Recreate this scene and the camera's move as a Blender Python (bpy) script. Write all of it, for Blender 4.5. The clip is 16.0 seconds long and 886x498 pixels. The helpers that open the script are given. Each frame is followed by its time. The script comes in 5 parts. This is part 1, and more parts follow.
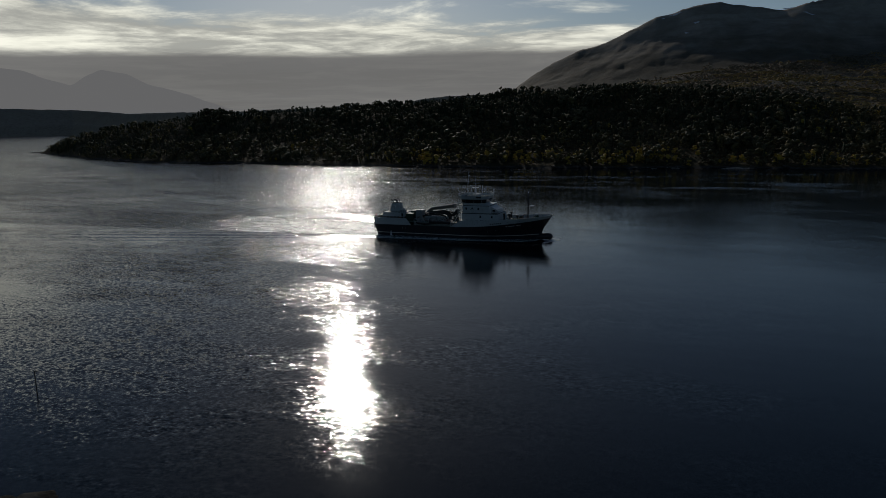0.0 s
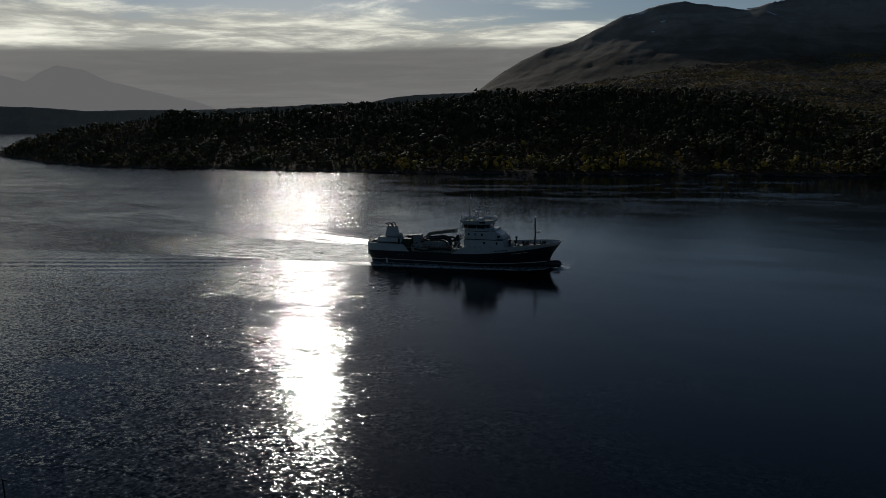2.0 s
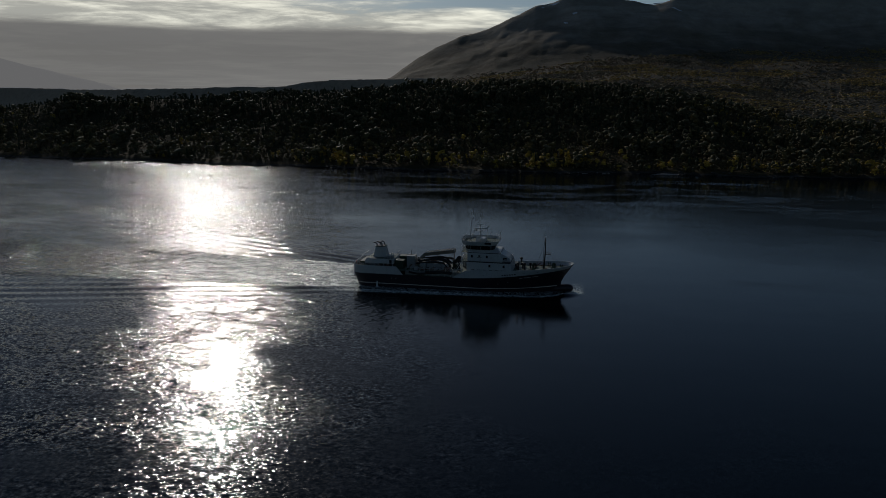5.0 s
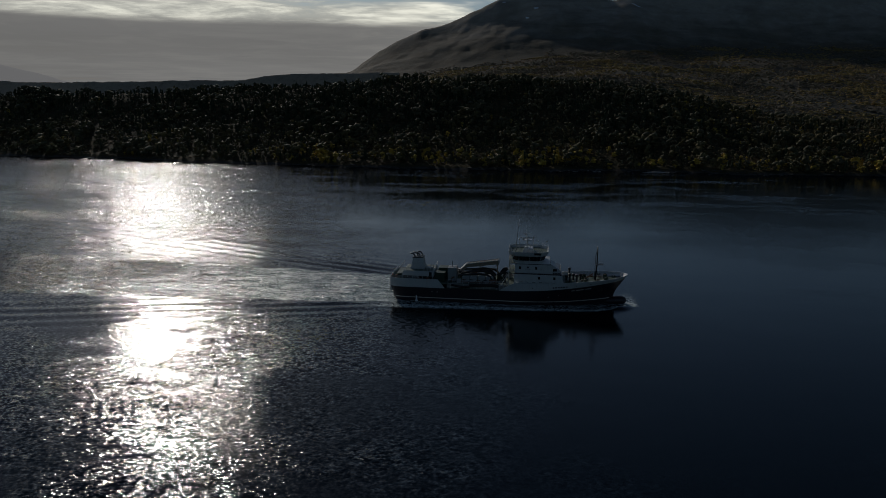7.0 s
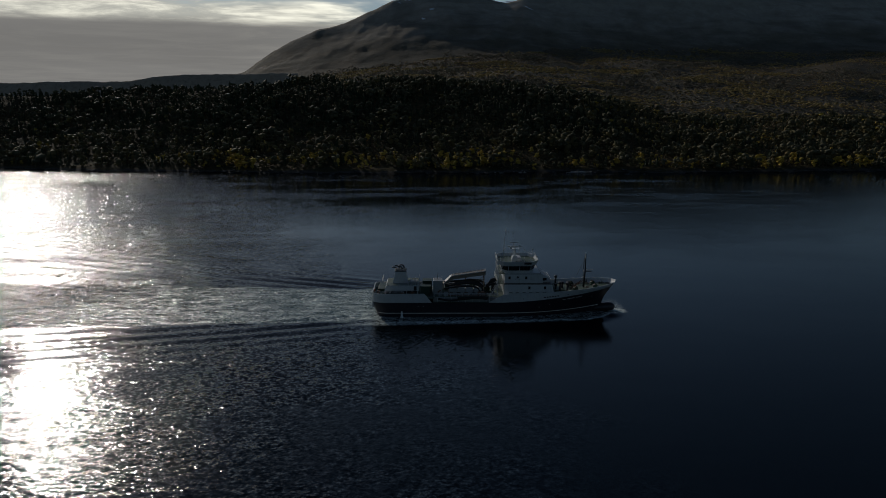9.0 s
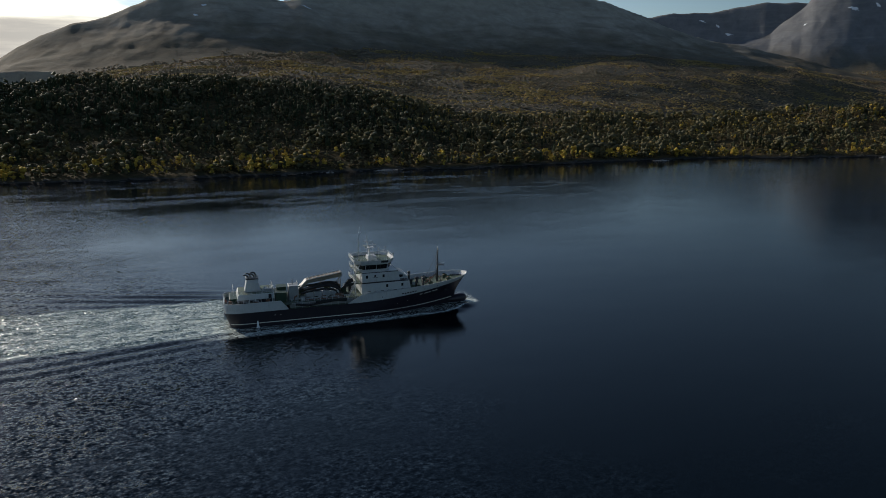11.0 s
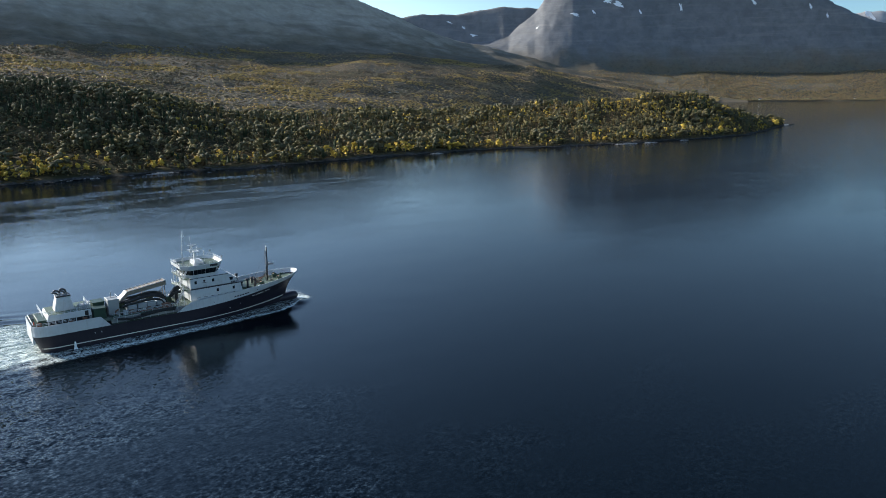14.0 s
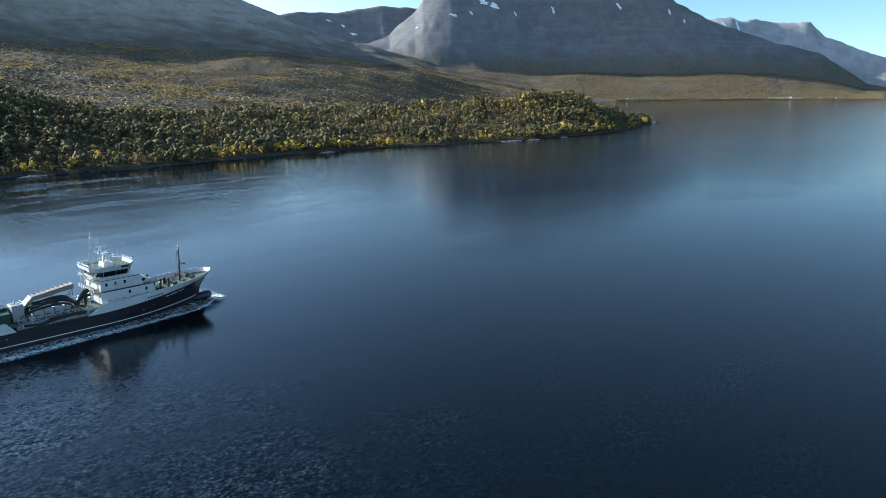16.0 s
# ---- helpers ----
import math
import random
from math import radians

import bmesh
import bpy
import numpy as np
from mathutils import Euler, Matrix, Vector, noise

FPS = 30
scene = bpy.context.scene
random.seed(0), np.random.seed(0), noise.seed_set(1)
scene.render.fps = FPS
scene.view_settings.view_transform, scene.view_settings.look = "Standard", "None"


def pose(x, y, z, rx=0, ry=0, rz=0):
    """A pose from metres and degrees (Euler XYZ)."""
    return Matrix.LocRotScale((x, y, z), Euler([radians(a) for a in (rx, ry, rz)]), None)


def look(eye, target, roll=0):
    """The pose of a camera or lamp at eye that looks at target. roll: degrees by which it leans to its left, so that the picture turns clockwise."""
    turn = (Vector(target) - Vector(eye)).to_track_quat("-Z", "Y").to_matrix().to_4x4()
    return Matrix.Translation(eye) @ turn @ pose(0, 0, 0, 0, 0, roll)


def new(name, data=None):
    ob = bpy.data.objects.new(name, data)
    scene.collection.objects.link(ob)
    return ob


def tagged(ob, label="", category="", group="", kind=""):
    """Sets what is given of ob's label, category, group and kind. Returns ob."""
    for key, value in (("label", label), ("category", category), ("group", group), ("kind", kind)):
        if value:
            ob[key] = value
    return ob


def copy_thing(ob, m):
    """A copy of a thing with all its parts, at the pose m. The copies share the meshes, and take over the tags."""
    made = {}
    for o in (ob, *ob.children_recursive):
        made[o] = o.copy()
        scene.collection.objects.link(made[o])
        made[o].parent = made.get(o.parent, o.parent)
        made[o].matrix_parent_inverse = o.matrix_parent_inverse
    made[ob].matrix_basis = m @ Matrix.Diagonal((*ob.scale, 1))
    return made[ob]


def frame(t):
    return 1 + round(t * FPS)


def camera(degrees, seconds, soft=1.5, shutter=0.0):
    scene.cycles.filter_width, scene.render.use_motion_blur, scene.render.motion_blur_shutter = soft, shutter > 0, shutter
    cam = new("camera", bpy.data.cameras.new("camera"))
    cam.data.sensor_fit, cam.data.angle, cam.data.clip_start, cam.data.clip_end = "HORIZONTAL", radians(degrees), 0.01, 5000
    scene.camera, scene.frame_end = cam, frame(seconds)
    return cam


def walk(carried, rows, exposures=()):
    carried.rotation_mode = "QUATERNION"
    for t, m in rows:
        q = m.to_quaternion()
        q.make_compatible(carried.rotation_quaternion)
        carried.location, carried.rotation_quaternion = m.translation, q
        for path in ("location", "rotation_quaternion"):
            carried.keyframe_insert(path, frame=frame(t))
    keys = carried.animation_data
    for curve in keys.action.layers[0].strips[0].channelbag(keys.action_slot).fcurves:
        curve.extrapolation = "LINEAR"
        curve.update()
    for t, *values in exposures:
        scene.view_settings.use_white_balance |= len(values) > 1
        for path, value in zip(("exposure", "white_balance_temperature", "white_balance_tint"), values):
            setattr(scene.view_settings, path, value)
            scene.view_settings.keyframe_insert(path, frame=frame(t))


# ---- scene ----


def shot(x, y, z, yaw, pitch, roll):
    """A camera pose: place, heading (left of +y), tilt up, and lean."""
    return pose(x, y, z, 90 + pitch, 0, yaw) @ pose(0, 0, 0, 0, 0, roll)


cam = camera(64.45, 16.0, 0.7)
walk(cam, [
    (0.0, shot(90.2, -33.4, 43.3, 22.14, -10.40, -1.18)),
    (0.5, shot(85.7, -29.9, 45.3, 21.96, -10.41, -1.29)),
    (1.0, shot(81.2, -26.4, 47.3, 21.75, -10.50, -1.33)),
    (1.5, shot(76.7, -22.9, 49.4, 21.20, -10.59, -1.34)),
    (2.0, shot(71.9, -19.6, 51.4, 19.34, -10.77, -1.16)),
    (2.5, shot(66.5, -16.4, 53.2, 17.12, -10.90, -1.10)),
    (3.0, shot(60.7, -13.2, 54.8, 14.93, -11.06, -1.25)),
    (3.5, shot(54.7, -10.1, 56.1, 14.13, -11.19, -1.20)),
    (4.0, shot(48.5, -7.1, 57.2, 13.59, -11.49, -0.73)),
    (6.5, shot(14.1, 6.4, 59.9, 8.55, -12.40, 0.27)),
    (7.0, shot(6.6, 9.4, 60.3, 7.99, -12.49, 0.31)),
    (7.5, shot(-0.6, 12.2, 60.5, 7.57, -12.73, 0.94)),
    (8.0, shot(-7.5, 14.7, 60.7, 7.33, -12.76, 0.76)),
    (8.5, shot(-13.7, 16.8, 61.0, 6.52, -12.64, 0.71)),
    (9.0, shot(-19.4, 18.4, 61.2, -0.58, -12.42, 0.08)),
    (9.5, shot(-24.5, 19.7, 61.1, -5.45, -12.44, 0.19)),
    (10.0, shot(-29.2, 20.7, 61.0, -9.68, -12.38, 0.08)),
    (12.5, shot(-46.5, 23.8, 60.2, -28.51, -12.54, -0.15)),
    (13.0, shot(-49.2, 24.8, 60.3, -31.44, -12.57, -0.31)),
    (13.5, shot(-51.9, 25.5, 60.2, -34.26, -12.63, -0.33)),
    (14.0, shot(-54.6, 26.0, 60.0, -37.01, -12.65, -0.36)),
    (14.5, shot(-57.3, 26.1, 59.8, -39.75, -12.69, -0.13)),
    (15.0, shot(-60.1, 26.2, 59.6, -42.25, -12.73, -0.19)),
    (15.5, shot(-62.8, 26.2, 59.6, -44.53, -12.76, -0.11)),
    (16.0, shot(-65.6, 26.3, 59.6, -46.52, -12.76, -0.17)),
], exposures=[(0.0, -2.15, 6250, 10), (4.0, -2.15, 6250, 10), (8.0, -2.1, 6250, 10), (9.2, -1.85, 6400, 10), (10.3, -1.08, 6600, 10), (12.2, 0.56, 6700, 10), (14.0, 0.97, 6300, 9), (16.0, 1.32, 6000, 7)])

# ---- daylight ----
SUN_AZ, SUN_EL = 30.6, 21.5
world = bpy.data.worlds.new("daylight")
scene.world = world
world.use_nodes = True
wt = world.node_tree
wt.nodes.clear()


def wnode(kind, **values):
    n = wt.nodes.new(kind)
    for k, v in values.items():
        if isinstance(k, str) and k.startswith("i") and k[1:].isdigit():
            n.inputs[int(k[1:])].default_value = v
    return n


def wmath(op, a, b=0.0, clamp=False):
    n = wt.nodes.new("ShaderNodeMath")
    n.operation, n.use_clamp = op, clamp
    for i, v in enumerate((a, b)):
        if isinstance(v, (int, float)):
            n.inputs[i].default_value = v
        else:
            wt.links.new(v, n.inputs[i])
    return n.outputs[0]


def wramp(v, lo, hi):
    n = wt.nodes.new("ShaderNodeMapRange")
    n.interpolation_type = "SMOOTHSTEP"
    wt.links.new(v, n.inputs[0])
    n.inputs[1].default_value, n.inputs[2].default_value = lo, hi
    return n.outputs[0]


def wmix(f, a, b):
    n = wt.nodes.new("ShaderNodeMix")
    n.data_type = "RGBA"
    for s, v in ((n.inputs[0], f), (n.inputs[6], a), (n.inputs[7], b)):
        if isinstance(v, (int, float, tuple)):
            s.default_value = v
        else:
            wt.links.new(v, s)
    return n.outputs[2]


sky = wt.nodes.new("ShaderNodeTexSky")
sky.sky_type, sky.sun_disc = "NISHITA", False
sky.sun_elevation, sky.sun_rotation = radians(SUN_EL), radians(-SUN_AZ)
sky.altitude, sky.air_density, sky.dust_density, sky.ozone_density = 50, 1.0, 0.35, 2.6
where = wt.nodes.new("ShaderNodeTexCoord").outputs["Generated"]
sep = wt.nodes.new("ShaderNodeSeparateXYZ")
wt.links.new(where, sep.inputs[0])
dx, dy, dz = sep.outputs
# a flat cloud deck seen in perspective
up = wmath("ADD", wmath("MAXIMUM", dz, 0.0), 0.035)
deck = wt.nodes.new("ShaderNodeCombineXYZ")
wt.links.new(wmath("DIVIDE", dx, up), deck.inputs[0])
wt.links.new(wmath("DIVIDE", dy, up), deck.inputs[1])


def cloud_noise(scale, detail, rough, dist):
    n = wt.nodes.new("ShaderNodeTexNoise")
    wt.links.new(deck.outputs[0], n.inputs["Vector"])
    n.inputs["Scale"].default_value, n.inputs["Detail"].default_value = scale, detail
    n.inputs["Roughness"].default_value, n.inputs["Distortion"].default_value = rough, dist
    return n.outputs[0]


# the cloud bank lies towards the sun and thins out to clear sky away from it
sunward = wmath("ADD", wmath("MULTIPLY", dx, -math.sin(radians(SUN_AZ + 12))), wmath("MULTIPLY", dy, math.cos(radians(SUN_AZ + 12))))
bank = wramp(sunward, 0.45, 0.92)
big, fine = cloud_noise(0.17, 5, 0.5, 0.2), cloud_noise(0.75, 8, 0.64, 0.3)
cover = wmath("ADD", wmath("MULTIPLY", big, 0.6), wmath("MULTIPLY", fine, 0.4))
cover = wmath("SUBTRACT", cover, wmath("MULTIPLY", wramp(dz, 0.105, 0.17), 0.13))
streaks = wramp(wmath("ADD", cover, wmath("MULTIPLY", wmath("SUBTRACT", bank, 1.0), 0.42)), 0.37, 0.475)
streaks = wmath("MULTIPLY", streaks, wmath("SUBTRACT", 1.0, wramp(dz, 0.16, 0.32)))
veil = wmath("MULTIPLY", wmath("SUBTRACT", 1.0, wramp(wmath("ADD", dz, wmath("MULTIPLY", big, 0.03)), 0.1, 0.116)), wramp(sunward, 0.55, 0.9))
thick = wramp(fine, 0.4, 0.66)
bright = wmix(thick, (12, 11.8, 10.4, 1), (31, 30, 25, 1))
grey = wmix(wramp(big, 0.3, 0.7), (4.3, 4.15, 3.95, 1), (5.4, 5.2, 4.9, 1))
# thin haze: brighter on the sun's side, deeper blue away from it, higher up
side = wmath("SUBTRACT", wmath("MULTIPLY", wramp(sunward, -0.15, 0.75), 0.5), 0.48)
gain = wmath("ADD", wmath("MULTIPLY", wramp(dz, -0.03, 0.26), side), 1.0)
hazed = wt.nodes.new("ShaderNodeVectorMath")
hazed.operation = "SCALE"
wt.links.new(sky.outputs[0], hazed.inputs[0])
wt.links.new(gain, hazed.inputs["Scale"])
# cleaner, bluer air low over the open strait, away from the sun
clear = wmath("MULTIPLY", wmath("SUBTRACT", 1.0, wramp(dz, 0.06, 0.3)), wmath("SUBTRACT", 1.0, wramp(sunward, -0.25, 0.45)))
blue = wt.nodes.new("ShaderNodeVectorMath")
blue.operation = "MULTIPLY"
wt.links.new(hazed.outputs[0], blue.inputs[0])
blue.inputs[1].default_value = (0.5, 0.62, 0.7)
tone = wmix(streaks, wmix(clear, hazed.outputs[0], blue.outputs[0]), bright)
tone = wmix(wmath("MULTIPLY", veil, 0.97), tone, grey)
ground_fade = wmix(wramp(dz, -0.06, -0.005), (0.25, 0.3, 0.35, 1), tone)
bg = wt.nodes.new("ShaderNodeBackground")
bg.inputs[1].default_value = 0.14
wt.links.new(ground_fade, bg.inputs[0])
wt.links.new(bg.outputs[0], wt.nodes.new("ShaderNodeOutputWorld").inputs[0])

sun = new("sun", bpy.data.lights.new("sun", "SUN"))
sun.data.energy, sun.data.angle, sun.data.color = 4.1, radians(0.6), (1.0, 0.93, 0.82)
_az, _el = radians(SUN_AZ), radians(SUN_EL)
sun.matrix_world = look((-math.sin(_az) * math.cos(_el) * 900, math.cos(_az) * math.cos(_el) * 900, math.sin(_el) * 900), (0, 0, 0))


# ---- materials ----
class Mat:
    """A small builder of procedural materials."""

    def __init__(self, name, colour=(0.5, 0.5, 0.5), rough=0.6, metal=0.0):
        self.m = bpy.data.materials.new(name)
        self.m.use_nodes = True
        self.t = self.m.node_tree
        self.b = self.t.nodes["Principled BSDF"]
        self.out = self.t.nodes["Material Output"]
        self.b.inputs["Base Color"].default_value = (*colour, 1)
        self.b.inputs["Roughness"].default_value, self.b.inputs["Metallic"].default_value = rough, metal
        self._co = None

    def link(self, a, b):
        self.t.links.new(a, b)

    def node(self, kind):
        return self.t.nodes.new(kind)

    def co(self):
        if self._co is None:
            self._co = self.node("ShaderNodeTexCoord")
        return self._co.outputs["Object"]

    def scaled(self, sx, sy, sz, turn=0.0):
        n = self.node("ShaderNodeMapping")
        self.link(self.co(), n.inputs[0])
        n.inputs["Scale"].default_value = (sx, sy, sz)
        n.inputs["Rotation"].default_value = (0, 0, radians(turn))
        return n.outputs[0]

    def noise(self, scale, detail=4, rough=0.55, vec=None, dist=0.0):
        n = self.node("ShaderNodeTexNoise")
        self.link(vec or self.co(), n.inputs["Vector"])
        n.inputs["Scale"].default_value, n.inputs["Detail"].default_value = scale, detail
        n.inputs["Roughness"].default_value, n.inputs["Distortion"].default_value = rough, dist
        return n.outputs[0]

    def math(self, op, a, b=0.0, clamp=False):
        n = self.node("ShaderNodeMath")
        n.operation, n.use_clamp = op, clamp
        for i, v in enumerate((a, b)):
            if isinstance(v, (int, float)):
                n.inputs[i].default_value = v
            else:
                self.link(v, n.inputs[i])
        return n.outputs[0]

    def ramp(self, v, lo, hi, a=0.0, b=1.0, smooth=True):
        n = self.node("ShaderNodeMapRange")
        n.interpolation_type = "SMOOTHSTEP" if smooth else "LINEAR"
        self.link(v, n.inputs[0])
        for i, q in enumerate((lo, hi, a, b)):
            n.inputs[i + 1].default_value = q
        return n.outputs[0]

    def mix(self, f, a, b):
        n = self.node("ShaderNodeMix")
        n.data_type = "RGBA"
        for s, v in ((n.inputs[0], f), (n.inputs[6], a), (n.inputs[7], b)):
            if isinstance(v, tuple):
                s.default_value = (*v, 1)[:4]
            elif isinstance(v, (int, float)):
                s.default_value = v
            else:
                self.link(v, s)
        return n.outputs[2]

    def colour(self, c):
        self.link(c, self.b.inputs["Base Color"])
        return self

    def rough(self, r):
        self.link(r, self.b.inputs["Roughness"])
        return self

    def bump(self, h, dist=0.05, strength=1.0, after=None):
        n = self.node("ShaderNodeBump")
        self.link(h, n.inputs["Height"])
        n.inputs["Distance"].default_value, n.inputs["Strength"].default_value = dist, strength
        if after is not None:
            self.link(after, n.inputs["Normal"])
        self.link(n.outputs[0], self.b.inputs["Normal"])
        return n.outputs[0]

    def vec(self, op, a, b=(0.0, 0.0, 0.0)):
        n = self.node("ShaderNodeVectorMath")
        n.operation = op
        for i, v in enumerate((a, b)):
            if isinstance(v, tuple):
                n.inputs[i].default_value = v
            else:
                self.link(v, n.inputs[i])
        return n.outputs[0]

    def island(self):
        return self.node("ShaderNodeNewGeometry").outputs["Random Per Island"]

    def position(self):
        n = self.node("ShaderNodeSeparateXYZ")
        self.link(self.node("ShaderNodeNewGeometry").outputs["Position"], n.inputs[0])
        return n.outputs

    def slope(self):
        n = self.node("ShaderNodeSeparateXYZ")
        self.link(self.node("ShaderNodeNewGeometry").outputs["Normal"], n.inputs[0])
        return n.outputs[2]


def painted(name, colour, rough=0.45, dirt=(0.12, 0.1, 0.08), amount=0.35, metal=0.0):
    """Ship's paint: grime in streaks that run down, faint unevenness."""
    m = Mat(name, colour, rough, metal)
    streak = m.ramp(m.noise(1.0, 5, 0.6, m.scaled(2.2, 2.2, 0.25)), 0.5, 0.78)
    blot = m.ramp(m.noise(0.7, 4), 0.45, 0.8)
    f = m.math("MULTIPLY", m.math("ADD", m.math("MULTIPLY", streak, 0.6), m.math("MULTIPLY", blot, 0.4)), amount)
    m.colour(m.mix(f, tuple(colour), dirt))
    m.rough(m.ramp(m.noise(2.5, 3), 0.2, 0.8, rough - 0.08, rough + 0.12))
    m.bump(m.noise(6, 3), 0.004)
    return m.m


def leafy(name, a, b, c, translucent=0.35, grain=1.1):
    """Foliage: a hue for each tuft, shade painted into gaps, light sprays between the leaves."""
    m = Mat(name, a, 0.65)
    r = m.math("ADD", m.math("MULTIPLY", m.noise(0.16, 2, 0.6), 0.85), m.math("MULTIPLY", m.island(), 0.15))
    col = m.mix(m.ramp(r, 0.35, 0.5), a, b)
    col = m.mix(m.ramp(r, 0.54, 0.66), col, c)
    col = m.mix(m.ramp(m.noise(0.02, 3), 0.4, 0.65), col, m.mix(0.5, col, a))
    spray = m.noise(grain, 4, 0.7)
    # hollows of the bump noise coloured near black, as shade among leaves
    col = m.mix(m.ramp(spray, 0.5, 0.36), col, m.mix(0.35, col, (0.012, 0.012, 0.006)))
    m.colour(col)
    m.bump(spray, 1.0 / grain, 0.4)
    m.b.inputs["Specular IOR Level"].default_value = 0.05
    tr, mx = m.node("ShaderNodeBsdfTranslucent"), m.node("ShaderNodeMixShader")
    m.link(col, tr.inputs[0])
    mx.inputs[0].default_value = translucent
    m.link(m.b.outputs[0], mx.inputs[1])
    m.link(tr.outputs[0], mx.inputs[2])
    m.link(mx.outputs[0], m.out.inputs[0])
    return m.m


NAVY = painted("navy_hull_paint", (0.018, 0.014, 0.023), 0.35, (0.06, 0.05, 0.045), 0.3)
WHITE = painted("white_ship_paint", (0.57, 0.585, 0.59), 0.4, (0.26, 0.2, 0.14), 0.45)
STRIPE = painted("white_stripe_paint", (0.72, 0.66, 0.6), 0.5, (0.3, 0.2, 0.15), 0.4)
GREEN_DECK = painted("green_deck_paint", (0.08, 0.12, 0.083), 0.6, (0.1, 0.09, 0.06), 0.5)
DARK_GREEN = painted("dark_green_paint", (0.018, 0.05, 0.03), 0.5, (0.06, 0.05, 0.03), 0.4)
BLACK = painted("black_paint", (0.014, 0.014, 0.016), 0.45, (0.05, 0.04, 0.03), 0.3)
RUBBER = painted("black_rubber_hose", (0.012, 0.012, 0.012), 0.6, (0.05, 0.05, 0.05), 0.3)
GREY = painted("grey_steel_paint", (0.33, 0.34, 0.34), 0.5, (0.2, 0.13, 0.08), 0.4)
TAN = painted("weathered_aluminium_grating", (0.27, 0.22, 0.17), 0.55, (0.1, 0.07, 0.05), 0.6)
RUST = painted("rusty_steel", (0.16, 0.075, 0.045), 0.75, (0.3, 0.25, 0.2), 0.4)
ORANGE = painted("orange_plastic", (0.6, 0.1, 0.02), 0.5)
GLASS = Mat("dark_window_glass", (0.012, 0.016, 0.02), 0.06).m


# ---- mesh helpers ----
def hashed(ix, iy, seed):
    n = np.sin(ix * 127.1 + iy * 311.7 + seed * 74.7) * 43758.5453
    return n - np.floor(n)


def vnoise(x, y, seed=0):
    """Smooth value noise in the plane, 0 to 1."""
    ix, iy = np.floor(x), np.floor(y)
    fx, fy = x - ix, y - iy
    fx, fy = fx * fx * (3 - 2 * fx), fy * fy * (3 - 2 * fy)
    a, b = hashed(ix, iy, seed), hashed(ix + 1, iy, seed)
    c, d = hashed(ix, iy + 1, seed), hashed(ix + 1, iy + 1, seed)
    return (a * (1 - fx) + b * fx) * (1 - fy) + (c * (1 - fx) + d * fx) * fy


def fbm(x, y, octaves=5, seed=0, ridged=False):
    total, amp, norm = 0.0, 1.0, 0.0
    for k in range(octaves):
        x, y = 0.8 * x - 0.6 * y + 3.7, 0.6 * x + 0.8 * y - 1.9
        v = vnoise(x * 2.03 ** k, y * 2.03 ** k, seed + k * 13)
        total = total + amp * ((1 - np.abs(2 * v - 1)) if ridged else v)
        norm += amp
        amp *= 0.5
    return total / norm


def sstep(a, b, x):
    t = np.clip((x - a) / (b - a), 0, 1)
    return t * t * (3 - 2 * t)


def mesh_from(name, verts, faces, mat, smooth=True):
    """An object from arrays of vertices and of triangles or quads."""
    verts, faces = np.asarray(verts, np.float32), np.asarray(faces, np.int32)
    me = bpy.data.meshes.new(name)
    me.vertices.add(len(verts))
    me.vertices.foreach_set("co", verts.ravel())
    k = faces.shape[1]
    me.loops.add(faces.size)
    me.loops.foreach_set("vertex_index", faces.ravel())
    me.polygons.add(len(faces))
    me.polygons.foreach_set("loop_start", np.arange(0, faces.size, k, dtype=np.int32))
    me.polygons.foreach_set("use_smooth", np.full(len(faces), smooth))
    me.update(calc_edges=True)
    me.materials.append(mat)
    return new(name, me)


def grid_faces(nu, nv):
    i = np.arange((nu - 1) * (nv - 1))
    a = (i // (nv - 1)) * nv + i % (nv - 1)
    return np.stack([a, a + nv, a + nv + 1, a + 1], 1)


def part(name, bm, material, parent=None, label="", smooth=False):
    """Links a bmesh as one mesh object under a thing or a part."""
    me = bpy.data.meshes.new(name)
    bmesh.ops.recalc_face_normals(bm, faces=bm.faces)
    bm.to_mesh(me)
    bm.free()
    me.materials.append(material)
    if smooth:
        me.polygons.foreach_set("use_smooth", np.ones(len(me.polygons), bool))
    ob = new(name, me)
    if parent is not None:
        ob.parent = parent
    if label:
        tagged(ob, label)
    return ob


# ---- land materials ----
def ground_material():
    m = Mat("autumn_heath_ground", (0.1, 0.08, 0.05), 0.95)
    m.b.inputs["Specular IOR Level"].default_value = 0.08
    x, y, z = m.position()
    heath = m.mix(m.ramp(m.noise(0.03, 5), 0.4, 0.62), (0.05, 0.042, 0.02), (0.115, 0.078, 0.036))
    heath = m.mix(m.ramp(m.noise(0.25, 4), 0.4, 0.7), heath, (0.04, 0.04, 0.018))
    rock = m.mix(m.ramp(m.noise(0.3, 6, 0.6), 0.3, 0.7), (0.035, 0.033, 0.03), (0.095, 0.088, 0.078))
    low = m.math("SUBTRACT", 1.0, m.ramp(m.math("ADD", z, m.math("MULTIPLY", m.noise(0.08, 4), 4.0)), 2.9, 4.2))
    col = m.mix(low, heath, rock)
    weed = m.math("SUBTRACT", 1.0, m.ramp(m.math("ADD", z, m.math("MULTIPLY", m.noise(0.2, 3), 1.0)), 0.85, 1.2))
    m.colour(m.mix(weed, col, (0.02, 0.018, 0.014)))
    m.bump(m.noise(0.6, 5), 0.6)
    return m.m


